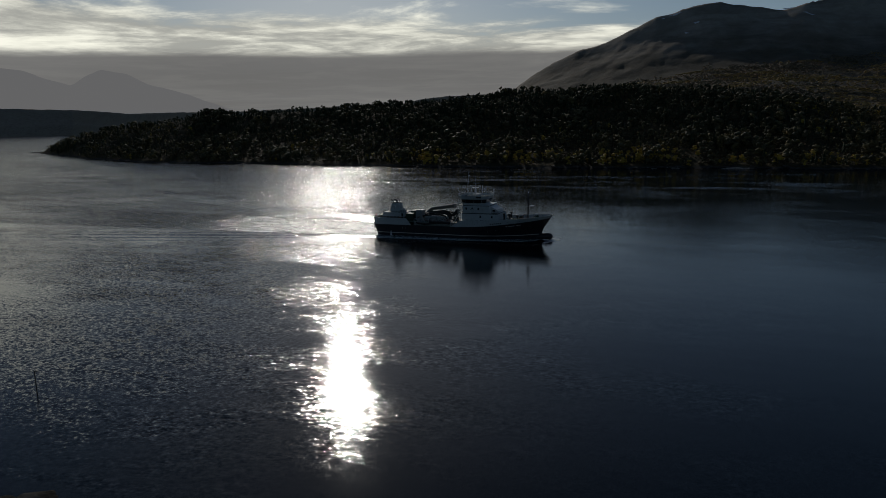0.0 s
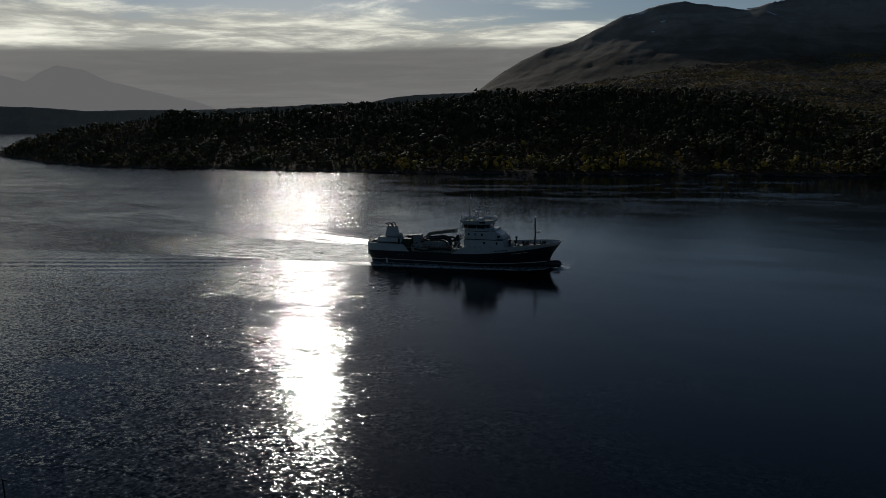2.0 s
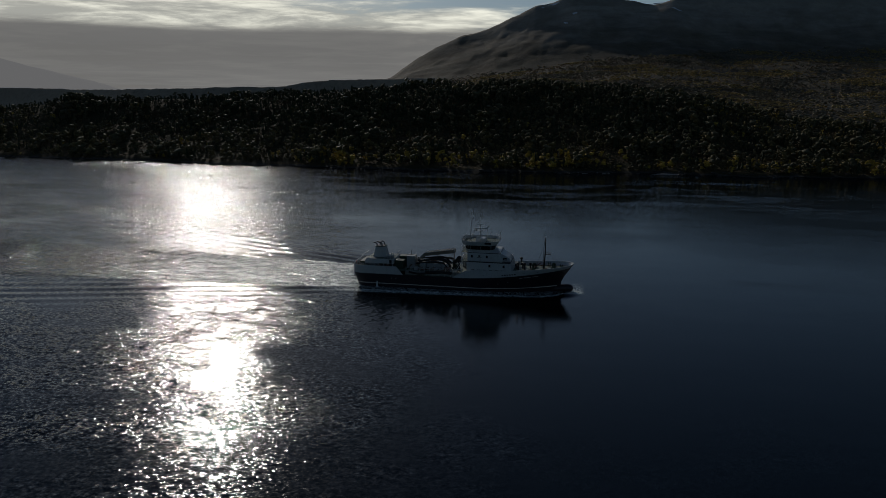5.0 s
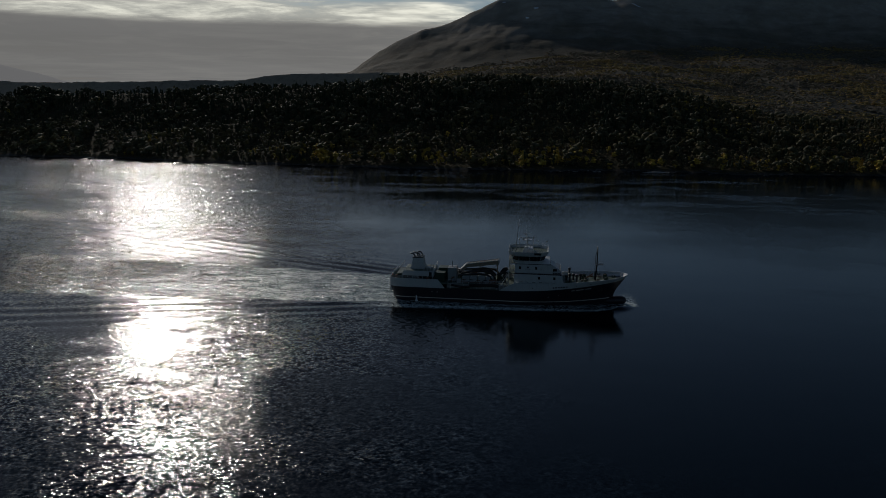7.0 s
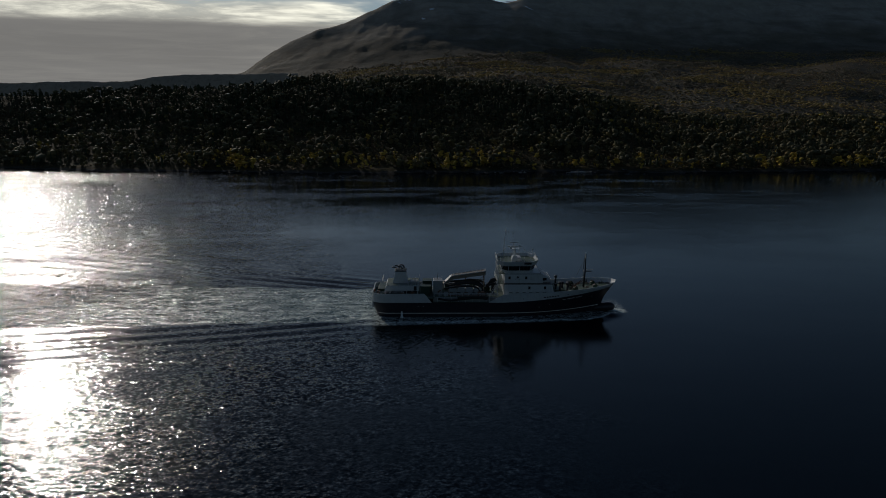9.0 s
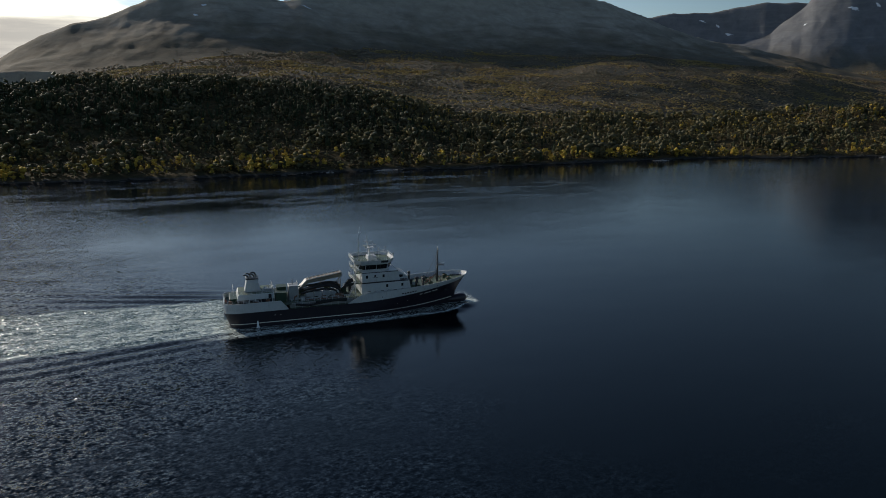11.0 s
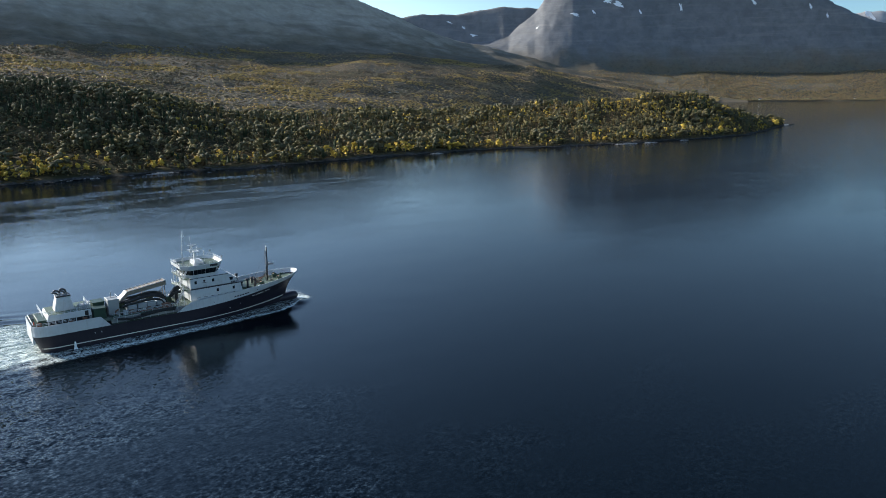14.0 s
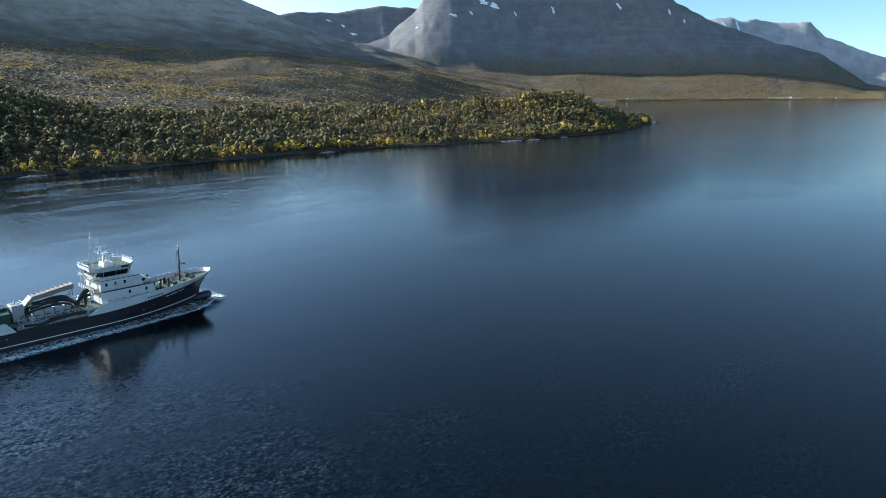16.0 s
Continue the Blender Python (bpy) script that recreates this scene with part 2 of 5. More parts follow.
def mountain_material(name, low_a, low_b, rock_a, rock_b, tree_line, scale=1.0):
    """Scrub and birch woods on the foot, bare rock and scree above."""
    m = Mat(name, rock_a, 0.92)
    m.b.inputs["Specular IOR Level"].default_value = 0.15
    x, y, z = m.position()
    woods = m.mix(m.ramp(m.noise(0.006 * scale, 6, 0.62), 0.4, 0.6), low_a, low_b)
    woods = m.mix(m.ramp(m.noise(0.05 * scale, 5, 0.7), 0.45, 0.75), woods, m.mix(0.4, woods, (0.02, 0.024, 0.018)))
    rock = m.mix(m.ramp(m.noise(0.012 * scale, 7, 0.65), 0.35, 0.65), rock_a, rock_b)
    strata = m.ramp(m.noise(1.0, 5, 0.6, m.scaled(0.004 * scale, 0.004 * scale, 0.05 * scale)), 0.5, 0.66)
    rock = m.mix(m.math("MULTIPLY", strata, 0.35), rock, m.mix(0.4, rock, (0.42, 0.4, 0.36)))
    crag = m.ramp(m.noise(0.02 * scale, 6, 0.65, None, 0.6), 0.42, 0.62)
    rock = m.mix(m.math("MULTIPLY", crag, 0.3), rock, m.mix(0.5, rock, (0.05, 0.045, 0.04)))
    # heath and moss climb the gentler ground
    moss = m.ramp(m.noise(1.0, 6, 0.6, m.scaled(0.0022 * scale, 0.0022 * scale, 0.012 * scale), 0.8), 0.42, 0.62)
    rock = m.mix(m.math("MULTIPLY", m.math("MULTIPLY", moss, m.ramp(m.slope(), 0.72, 0.9)), 0.75), rock, m.mix(0.35, low_b, rock_a))
    edge = m.math("ADD", z, m.math("MULTIPLY", m.math("SUBTRACT", m.noise(0.008 * scale, 5), 0.5), tree_line * 0.7))
    m.colour(m.mix(m.ramp(edge, tree_line * 0.6, tree_line * 1.4), woods, rock))
    m.bump(m.noise(0.03 * scale, 7, 0.66), 4.0 / scale, 0.6)
    return m.m


GROUND = ground_material()
# upper rock tones raised to stand in for haze before the slope
MAINLAND = mountain_material("mountain_slope", (0.145, 0.115, 0.075), (0.115, 0.1, 0.07), (0.42, 0.365, 0.29), (0.48, 0.42, 0.34), 280, 1.6)
# low ridge: woods lightened in the base colour to imitate haze
LOW_WOODS_HAZED = mountain_material("low_ridge_woods_hazed", (0.42, 0.33, 0.24), (0.45, 0.36, 0.26), (0.42, 0.34, 0.26), (0.44, 0.36, 0.28), 150, 1.6)
FAR_ROCK = mountain_material("steep_mountain", (0.155, 0.125, 0.085), (0.13, 0.12, 0.09), (0.155, 0.16, 0.17), (0.2, 0.203, 0.21), 250, 0.9)
# far range: sunlight and distance haze put into a paler rock colour
LIT_HAZE_RANGE = mountain_material("distant_lit_haze_rock", (0.3, 0.29, 0.28), (0.34, 0.33, 0.32), (0.36, 0.36, 0.37), (0.46, 0.455, 0.455), 200, 0.9)
SNOW = Mat("old_snow", (0.82, 0.84, 0.86), 0.7).m

# ---- wooded island: shore, ridge, its height, and the far shore, by x ----
ISLE = np.array([
    (-1065, 884, 886, 0.3, 890), (-950, 812, 855, 20, 905), (-735, 690, 790, 42, 930), (-560, 622, 810, 55, 1000),
    (-440, 606, 850, 55, 1060), (-300, 590, 862, 64, 1090), (-176, 578, 862, 70, 1090), (-75, 576, 862, 74, 1090),
    (22, 580, 862, 72, 1090), (86, 580, 862, 67, 1090), (150, 578, 862, 56, 1090), (212, 582, 860, 41, 1090),
    (300, 590, 850, 30, 1090), (400, 588, 850, 27, 1090), (510, 560, 830, 27, 1060), (650, 542, 780, 33, 970),
    (760, 536, 700, 44, 870), (840, 536, 672, 50, 800), (895, 550, 664, 48, 770), (925, 560, 658, 34, 750), (955, 572, 652, 28, 735), (1046, 610, 646, 10, 690), (1155, 646, 648, 0.3, 651)])


def isle_height(x, y):
    ys, yr, hr, yb = (np.interp(x, ISLE[:, 0], ISLE[:, k]) for k in (1, 2, 3, 4))
    ends = np.minimum(sstep(-1068, -1040, x), 1 - sstep(1120, 1158, x))
    ys = ys + (fbm(x / 60, 0 * x + 3.3, 4, 5) - 0.5) * 26 * ends + (fbm(x / 14, 0 * x + 1.3, 3, 8) - 0.5) * 9 * ends
    front = np.clip((y - ys) / np.maximum(yr - ys, 2), 0, 1)
    back = np.clip((yb - y) / np.maximum(yb - yr, 2), 0, 1)
    t = np.minimum(front, back)
    body = hr * (0.55 * t + 0.45 * t * t * (3 - 2 * t))
    inland = np.minimum(y - ys, yb - y)
    bank = np.clip(inland / 7, -1, 1) * (1.3 + 1.9 * fbm(x / 25, y / 25, 3, 21))
    rough = (fbm(x / 90, y / 90, 5, 2) - 0.5) * 16 * sstep(8, 90, inland) + (fbm(x / 22, y / 22, 3, 3) - 0.5) * 4 * sstep(4, 30, inland)
    low = np.where(inland < 0, np.maximum(inland * 0.25, -4), 0)
    return np.where(inland > 0, body * sstep(0, 26, inland) ** 0.5 + bank + rough * np.clip(hr / 25, 0, 1), low)


def build_isle():
    xs = np.concatenate([np.arange(-1090, -600, 6), np.arange(-600, 500, 3.5), np.arange(500, 1181, 3.5)])
    v = np.linspace(0, 1, 120) ** 1.35
    X = np.repeat(xs[:, None], len(v), 1)
    ys, yb = np.interp(xs, ISLE[:, 0], ISLE[:, 1]) - 24, np.interp(xs, ISLE[:, 0], ISLE[:, 4]) + 14
    Y = ys[:, None] + (yb - ys)[:, None] * v[None]
    Z = isle_height(X, Y)
    ob = mesh_from("ground_island", np.stack([X, Y, Z], -1).reshape(-1, 3), grid_faces(*X.shape), GROUND)
    tagged(ob, "rocky island shore rising to an autumn heath hill", "island", kind="structure")


build_isle()

# ---- mainland and mountains, round a point of the strait: azimuth to the left, distance, height ----
ORIGIN = (-45.0, 24.0)


def polar(az, r):
    a = np.radians(az)
    return ORIGIN[0] - np.sin(a) * r, ORIGIN[1] + np.cos(a) * r


def massif(az, r, table, seed, relief, foot_power=1.8):
    """Height of a mountain mass: shore, foot and crest by azimuth."""
    t = np.array(table, float)
    o = np.argsort(t[:, 0])
    t = t[o]
    shore, rf, zf, rc, zc = (np.interp(az, t[:, 0], t[:, k]) for k in range(1, 6))
    x, y = polar(az, r)
    plain = 2 + (zf - 2) * np.clip((r - shore) / (rf - shore), 0, 1) ** 1.1
    s = np.clip((r - rf) / (rc - rf), 0, 1)
    rise = (zc - zf) * (0.35 * s + 0.65 * s ** foot_power)
    behind = np.clip((r - rc) / (rc * 0.25), 0, 1)
    z = plain + rise - (zc * 0.6) * behind
    k = relief
    w = np.sin(np.pi * np.clip(s, 0, 1)) + 0.25 * sstep(0.0, 0.2, s)
    z = z + (fbm(x / (k * 9), y / (k * 9), 5, seed, True) - 0.6) * k * 0.8 * w
    z = z + (fbm(x / (k * 3.2), y / (k * 3.2), 4, seed + 5) - 0.5) * k * 0.45 * (0.12 + np.clip(s * 2, 0, 1))
    z = z + ((fbm(x / 120, y / 120, 4, seed + 9) - 0.5) * 9 + (fbm(x / 330, y / 260, 3, seed + 11) - 0.5) * 34) * (1 - np.clip(s * 3, 0, 1)) * np.clip((r - shore) / 350, 0, 1)
    z = z + (fbm(x / (k * 0.9), y / (k * 0.9), 4, seed + 23, True) - 0.6) * k * 0.07 * np.clip(s * 3, 0, 1)
    # ledges of bedded rock
    ledge = np.sin(2 * np.pi * (z + 14 * fbm(x / (k * 5), y / (k * 5), 3, seed + 17)) / (k * 0.75))
    z = z + ledge * k * 0.012 * np.clip(s * 4, 0, 1) * (0.4 + fbm(x / (k * 7), y / (k * 7), 3, seed + 19))
    return np.where(r < shore, -3 + 0 * z, z)


def build_massif(name, label, table, seed, relief, mat, a0, a1, r0, r1, na, nr, power=1.8, follow=False):
    az = np.linspace(a0, a1, na)
    A = np.repeat(az[:, None], nr, 1)
    R = np.repeat((r0 + (r1 - r0) * np.linspace(0, 1, nr))[None], na, 0)
    if follow:
        # rows that run along the shore and the crest
        t = np.array(sorted(table), float)
        lo, hi = np.interp(az, t[:, 0], t[:, 1]) - 12, np.interp(az, t[:, 0], t[:, 4]) * 1.07
        R = lo[:, None] + (hi - lo)[:, None] * np.linspace(0, 1, nr)[None]
    X, Y = polar(A, R)
    Z = massif(A, R, table, seed, relief, power)
    ob = mesh_from(name, np.stack([X, Y, Z], -1).reshape(-1, 3), grid_faces(na, nr), mat)
    return tagged(ob, label, "mountain", kind="structure")


# azimuth, shore, foot distance, foot height, crest distance, crest height
NEAR_MASSIF = [
    (18, 1250, 2030, 74, 2702, 95), (14.3, 1220, 2088, 88, 2702, 143), (12.5, 1200, 2111, 97, 2702, 198), (10.8, 1190, 2134, 106, 2708, 245),
    (8.8, 1180, 2146, 116, 2712, 288), (6.6, 1170, 2146, 127, 2714, 317), (4.5, 1160, 2146, 139, 2716, 360), (2.8, 1150, 2146, 146, 2720, 400),
    (0.2, 1150, 2146, 155, 2726, 426), (-1.7, 1150, 2158, 164, 2732, 438), (-3.2, 1150, 2169, 171, 2738, 422), (-5.3, 1150, 2181, 176, 2744, 393),
    (-6.2, 1150, 2192, 181, 2749, 394), (-7.5, 1160, 2204, 185, 2761, 414), (-9, 1170, 2274, 190, 2832, 438), (-15, 1210, 2500, 200, 3038, 513),
    (-22, 1300, 2650, 203, 3244, 534), (-30.4, 1500, 2800, 207, 3450, 474), (-33.5, 1620, 2850, 203, 3554, 411), (-35.6, 1720, 2900, 188, 3626, 359),
    (-38.2, 1880, 3000, 182, 3729, 308), (-40.5, 2050, 3080, 176, 3811, 287), (-44.1, 2300, 3300, 166, 3914, 232), (-46, 2480, 3450, 152, 3960, 188),
    (-48, 2680, 3550, 128, 3985, 150), (-51, 2980, 3650, 92, 4017, 102), (-55, 3350, 3750, 45, 4017, 50), (-60, 3700, 3850, 5, 4017, 7)]
SIDE_MASSIF = [
    (-34, 2900, 4000, 200, 4600, 290), (-40.6, 2900, 4000, 190, 4650, 376), (-42.2, 2950, 4050, 180, 4680, 415), (-44.2, 3000, 4100, 165, 4700, 545),
    (-44.8, 3050, 4120, 162, 4700, 612), (-47, 3200, 4200, 160, 4750, 780), (-52, 3500, 4350, 158, 4800, 860), (-56.5, 3750, 4500, 158, 4850, 820),
    (-60.4, 3880, 4600, 156, 4880, 740), (-63.8, 4000, 4660, 155, 4920, 612), (-66.2, 4080, 4720, 153, 4960, 500), (-68.2, 4170, 4800, 152, 5040, 432),
    (-70.9, 4300, 4900, 150, 5160, 352), (-73.9, 4440, 5030, 122, 5300, 282), (-75.7, 4500, 5090, 85, 5350, 174), (-76.9, 4550, 5140, 45, 5380, 85), (-81, 4650, 5200, 6, 5400, 10)]
GAP_RANGE = [
    (-24, 4480, 4520, 250, 4780, 500), (-33.9, 4480, 4520, 250, 4780, 531), (-35.4, 4480, 4520, 250, 4780, 554), (-38, 4480, 4520, 250, 4780, 540),
    (-40.5, 4480, 4520, 250, 4780, 580), (-41.7, 4480, 4520, 250, 4780, 594), (-44.2, 4480, 4520, 250, 4780, 580), (-48, 4480, 4520, 250, 4780, 560)]
FAR_RANGE = [
    (-62, 5000, 5050, 60, 5250, 480), (-66.2, 5000, 5050, 60, 5260, 527), (-67.8, 5000, 5060, 60, 5290, 531), (-68.6, 5000, 5080, 60, 5310, 501),
    (-69.3, 5020, 5100, 60, 5350, 520), (-70.8, 5050, 5150, 60, 5420, 488), (-73, 5080, 5200, 60, 5500, 500), (-74.1, 5100, 5230, 50, 5540, 401),
    (-76.6, 5120, 5280, 40, 5620, 307), (-78, 5130, 5300, 30, 5650, 260), (-82, 5140, 5320, 20, 5680, 150), (-88, 5150, 5340, 8, 5700, 40)]
LOW_RIDGE = [
    (62, 4500, 4600, 60, 4800, 176), (53.6, 4450, 4560, 60, 4800, 163), (48.8, 4400, 4500, 60, 4700, 148), (44.8, 3700, 3800, 30, 3950, 108),
    (40.8, 3000, 3080, 40, 3200, 100), (36.7, 2400, 2480, 45, 2600, 88), (33.8, 2100, 2170, 45, 2250, 87), (28, 1950, 2000, 45, 2080, 90),
    (22.1, 1850, 1900, 50, 1960, 92), (20, 1800, 1850, 55, 1920, 106), (15.7, 1720, 1780, 60, 1860, 110), (10, 1690, 1730, 60, 1800, 112)]

build_massif("mountain_slope", "grey-brown mountain with rust-coloured birch scrub on its foot", NEAR_MASSIF, 31, 28, MAINLAND, 18, -60, 1100, 4100, 440, 200)
build_massif("mountain_side", "steep grey mountain with snow gullies above a wooded shore", SIDE_MASSIF, 47, 48, FAR_ROCK, -33, -81, 2880, 5700, 330, 160)
build_massif("mountain_gap", "distant bare ridge behind the valley", GAP_RANGE, 59, 50, FAR_ROCK, -24, -45.4, 4480, 5000, 130, 40)
build_massif("mountain_far", "distant grey range across the strait", FAR_RANGE, 63, 70, LIT_HAZE_RANGE, -60, -88, 5000, 5900, 130, 40)
build_massif("mountain_low", "low dark wooded ridge beyond the strait", LOW_RIDGE, 71, 9, LOW_WOODS_HAZED, 62, 10, 1680, 5000, 420, 40, follow=True)


# old snow lying in gullies
def snow_patch(table, seed, relief, az, slope, half_az, half_r):
    r = np.arange(1200.0, 5600.0, 4.0)
    z = massif(0 * r + az, r, table, seed, relief)
    hit = np.where((z - 60) / r >= slope)[0]
    if not len(hit):
        return
    r0 = r[hit[0]]
    u, v = np.meshgrid(np.linspace(-1, 1, 13), np.linspace(-1, 1, 13), indexing="ij")
    d = np.maximum(np.hypot(u, v), 1e-6)
    edge = 0.3 + 1.2 * vnoise(u / d * 2.6 + az, v / d * 2.6, int(abs(az * 7)))
    q = np.maximum(np.abs(u), np.abs(v)) / d * edge
    A, R = az + 1.3 * half_az * (u * q + 0.5 * v * q), r0 + 0.75 * half_r * v * q
    X, Y = polar(A, R)
    Z = massif(A, R, table, seed, relief) + 2.0
    ob = mesh_from("snow_patch", np.stack([X, Y, Z], -1).reshape(-1, 3), grid_faces(13, 13), SNOW)
    tagged(ob, "patch of old white snow in a mountain gully", "snow", "snow patches")


for az, slope, w, h in ((0.4, 0.0999, 0.10, 14), (-0.2, 0.112, 0.16, 6), (1.4, 0.125, 0.30, 9), (2.3, 0.12, 0.12, 5), (-7.7, 0.1137, 0.35, 6), (-6.3, 0.1215, 0.25, 8)):
    snow_patch(NEAR_MASSIF, 31, 28, az, slope, w, h)
for az, slope, w, h in ((-47.2, 0.0983, 0.2, 9), (-50.4, 0.1095, 0.22, 13), (-44.3, 0.0821, 0.08, 7), (-52, 0.0997, 0.08, 10), (-54.9, 0.1026, 0.1, 12), (-59.8, 0.1063, 0.14, 9),
                        (-49.5, 0.1149, 0.26, 16), (-63.5, 0.0953, 0.07, 7), (-64.6, 0.0841, 0.07, 8), (-48.6, 0.1, 0.1, 10)):
    snow_patch(SIDE_MASSIF, 47, 48, az, slope, w, h)
for az, slope, w, h in ((-37.5, 0.0902, 0.14, 6), (-39.4, 0.0729, 0.16, 7), (-38.6, 0.084, 0.08, 9)):
    snow_patch(GAP_RANGE, 59, 50, az, slope, w, h)
for az, slope, w, h in ((-67.1, 0.0855, 0.2, 10), (-68.3, 0.0752, 0.12, 10)):
    snow_patch(FAR_RANGE, 63, 70, az, slope, w, h)


# peaks far beyond the low ridge; emission stands in for distance haze
def build_haze_peaks():
    m = Mat("haze_glow", (0.1, 0.1, 0.1), 1.0)
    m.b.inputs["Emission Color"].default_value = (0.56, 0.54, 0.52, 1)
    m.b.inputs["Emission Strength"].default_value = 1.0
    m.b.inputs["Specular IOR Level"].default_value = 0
    peaks = [(66, 4900, 4950, 100, 5300, 420), (56, 4900, 4950, 100, 5300, 440), (53.3, 4900, 4950, 100, 5300, 432), (51.7, 4900, 4950, 100, 5300, 418),
             (50, 4900, 4950, 100, 5300, 365), (48.7, 4900, 4950, 100, 5300, 318), (47.7, 4900, 4950, 100, 5300, 385), (46.7, 4900, 4950, 100, 5300, 430),
             (44.9, 4900, 4950, 100, 5300, 405), (43.4, 4900, 4950, 100, 5300, 330), (41, 4900, 4950, 100, 5300, 270), (37, 4900, 4950, 80, 5300, 180), (33, 4900, 4950, 10, 5300, 60)]
    ob = build_massif("backdrop_peaks", "pale peaks with a painted haze glow under low cloud", peaks, 83, 40, m.m, 66, 33, 4880, 5420, 120, 14)
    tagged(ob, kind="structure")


build_haze_peaks()


# ---- the strait: one sheet with the ship's wake in it ----
WAKE_X, WAKE_Y = -38.0, 220.0


def wake_height(x, y):
    """Diverging wave trains behind the stern, on both sides, and the churned strip."""
    back = WAKE_X - x
    off = y - WAKE_Y
    side = np.abs(off)
    z = np.zeros_like(x)
    for sgn, slant, amp in ((-1, 0.27, 0.15), (1, 0.38, 0.3)):
        front = 24 + slant * (back + 8)
        d = front - side
        on = (np.sign(off) == sgn) & (back > -12)
        length = 5.5 + 0.012 * np.clip(back, 0, 400)
        env = np.exp(-((d - 11) / 14) ** 2) * sstep(-12, 20, back) * np.exp(-np.clip(back, 0, 900) / 260)
        env = env * (0.55 + 0.9 * vnoise(x / 26, y / 9, 4))
        z = z + np.where(on, amp * env * np.sin(2 * np.pi * d / length + 1.4 * vnoise(x / 40, y / 40, 6)), 0)
    half = 17 + 0.07 * np.clip(back, 0, 500)
    strip = sstep(-2, 6, back) * (1 - sstep(half * 0.85, half * 1.05, side)) * np.exp(-np.clip(back, 0, 900) / 220)
    z = z + strip * (fbm(x / 4.5, y / 3.5, 3, 14) - 0.5) * 0.4
    # bow wave along the hull
    along = (x + 37) / 70
    hull = np.clip((x - 20) / 13, 0, 1)
    rim = 212.5 - 7.4 * (1 - hull ** 2)
    d = rim - y
    wave = np.exp(-((d - 1.2) / 1.7) ** 2) * sstep(-0.02, 0.06, along) * (1 - sstep(0.97, 1.02, along))
    z = z + wave * (0.35 + 0.35 * sstep(0.6, 0.95, along)) * (0.6 + 0.8 * vnoise(x / 3, y / 2, 9))
    return z


def water_material():
    m = Mat("strait_water", (0.0015, 0.004, 0.0065), 0.05)
    m.b.inputs["IOR"].default_value = 1.33
    m.b.inputs["Specular IOR Level"].default_value = 0.27
    x, y, z = m.position()
    # calm slicks and ruffled lanes
    lanes = m.ramp(m.noise(1.0, 4, 0.55, m.scaled(0.0035, 0.011, 1, 8), 0.8), 0.34, 0.66)
    patch = m.ramp(m.noise(1.0, 5, 0.65, m.scaled(0.02, 0.04, 1, -6), 0.6), 0.32, 0.7)
    gust = m.math("MULTIPLY", m.math("ADD", m.math("MULTIPLY", lanes, 0.75), 0.35), m.math("ADD", m.math("MULTIPLY", patch, 0.7), 0.4))
    ruffle = gust
    # the breeze dies away up the strait
    across = m.math("ADD", x, m.math("MULTIPLY", m.math("SUBTRACT", y, 214.0), 0.45))
    gust = m.math("MULTIPLY", gust, m.ramp(across, -100.0, -5.0, 1.4, 0.15))
    gust = m.math("MULTIPLY", gust, m.ramp(m.math("ADD", y, m.math("MULTIPLY", x, 0.5)), 15.0, 72.0, 0.25, 1.0))
    gust = m.math("ADD", gust, m.math("MULTIPLY", m.math("MULTIPLY", m.ramp(y, 150.0, 80.0), m.ramp(x, -25.0, 15.0)), m.math("MULTIPLY", patch, 0.14)))
    # a rougher tide race under the island's lee end
    race = m.math("MULTIPLY", m.ramp(y, 230.0, 330.0), m.ramp(x, -60.0, -130.0))
    gust = m.math("ADD", gust, m.math("MULTIPLY", race, 0.2))
    # streaks where the tide runs along the island shore
    tide = m.math("MULTIPLY", m.ramp(m.math("SUBTRACT", y, m.math("MULTIPLY", x, 0.1)), 350.0, 420.0), m.ramp(x, 260.0, 120.0))
    streaky = m.math("MULTIPLY", tide, m.ramp(m.noise(1.0, 5, 0.62, m.scaled(0.011, 0.055, 1, 3), 0.7), 0.5, 0.6))
    chop = m.noise(1.0, 3, 0.55, m.scaled(1.15, 0.62, 1, 4), 0.3)
    flurry = m.ramp(m.noise(1.0, 3, 0.6, m.scaled(0.1, 0.16, 1, 15)), 0.35, 0.68, 0.75, 1.4)
    swell = m.noise(1.0, 2, 0.5, m.scaled(0.04, 0.08, 1, 10))
    h = m.math("MULTIPLY", m.math("MULTIPLY", chop, m.math("MULTIPLY", gust, flurry)), 0.03)
    h = m.math("ADD", h, m.math("MULTIPLY", swell, 0.05))
    # foam: the wake strip, the stern wash and the wash along the hull
    back = m.math("SUBTRACT", WAKE_X + 3.0, x)
    side = m.math("ABSOLUTE", m.math("SUBTRACT", y, WAKE_Y))
    half = m.math("ADD", m.math("MULTIPLY", m.math("MAXIMUM", back, 0.0), 0.07), 16.0)
    wobble = m.math("MULTIPLY", m.math("SUBTRACT", m.noise(1.0, 4, 0.6, m.scaled(0.12, 0.3, 1)), 0.5), 7.0)
    inside = m.math("SUBTRACT", 1.0, m.ramp(m.math("DIVIDE", m.math("ADD", side, wobble), half), 0.9, 1.04))
    inside = m.math("MULTIPLY", inside, m.ramp(back, -2.0, 3.0))
    fade = m.ramp(back, 0.0, 125.0, 1.0, 0.0)
    lace = m.math("ADD", m.math("MULTIPLY", m.noise(1.0, 5, 0.72, m.scaled(1.3, 2.2, 1), 1.2), 0.65), m.math("MULTIPLY", m.noise(1.0, 4, 0.6, m.scaled(0.12, 0.55, 1), 0.6), 0.35))
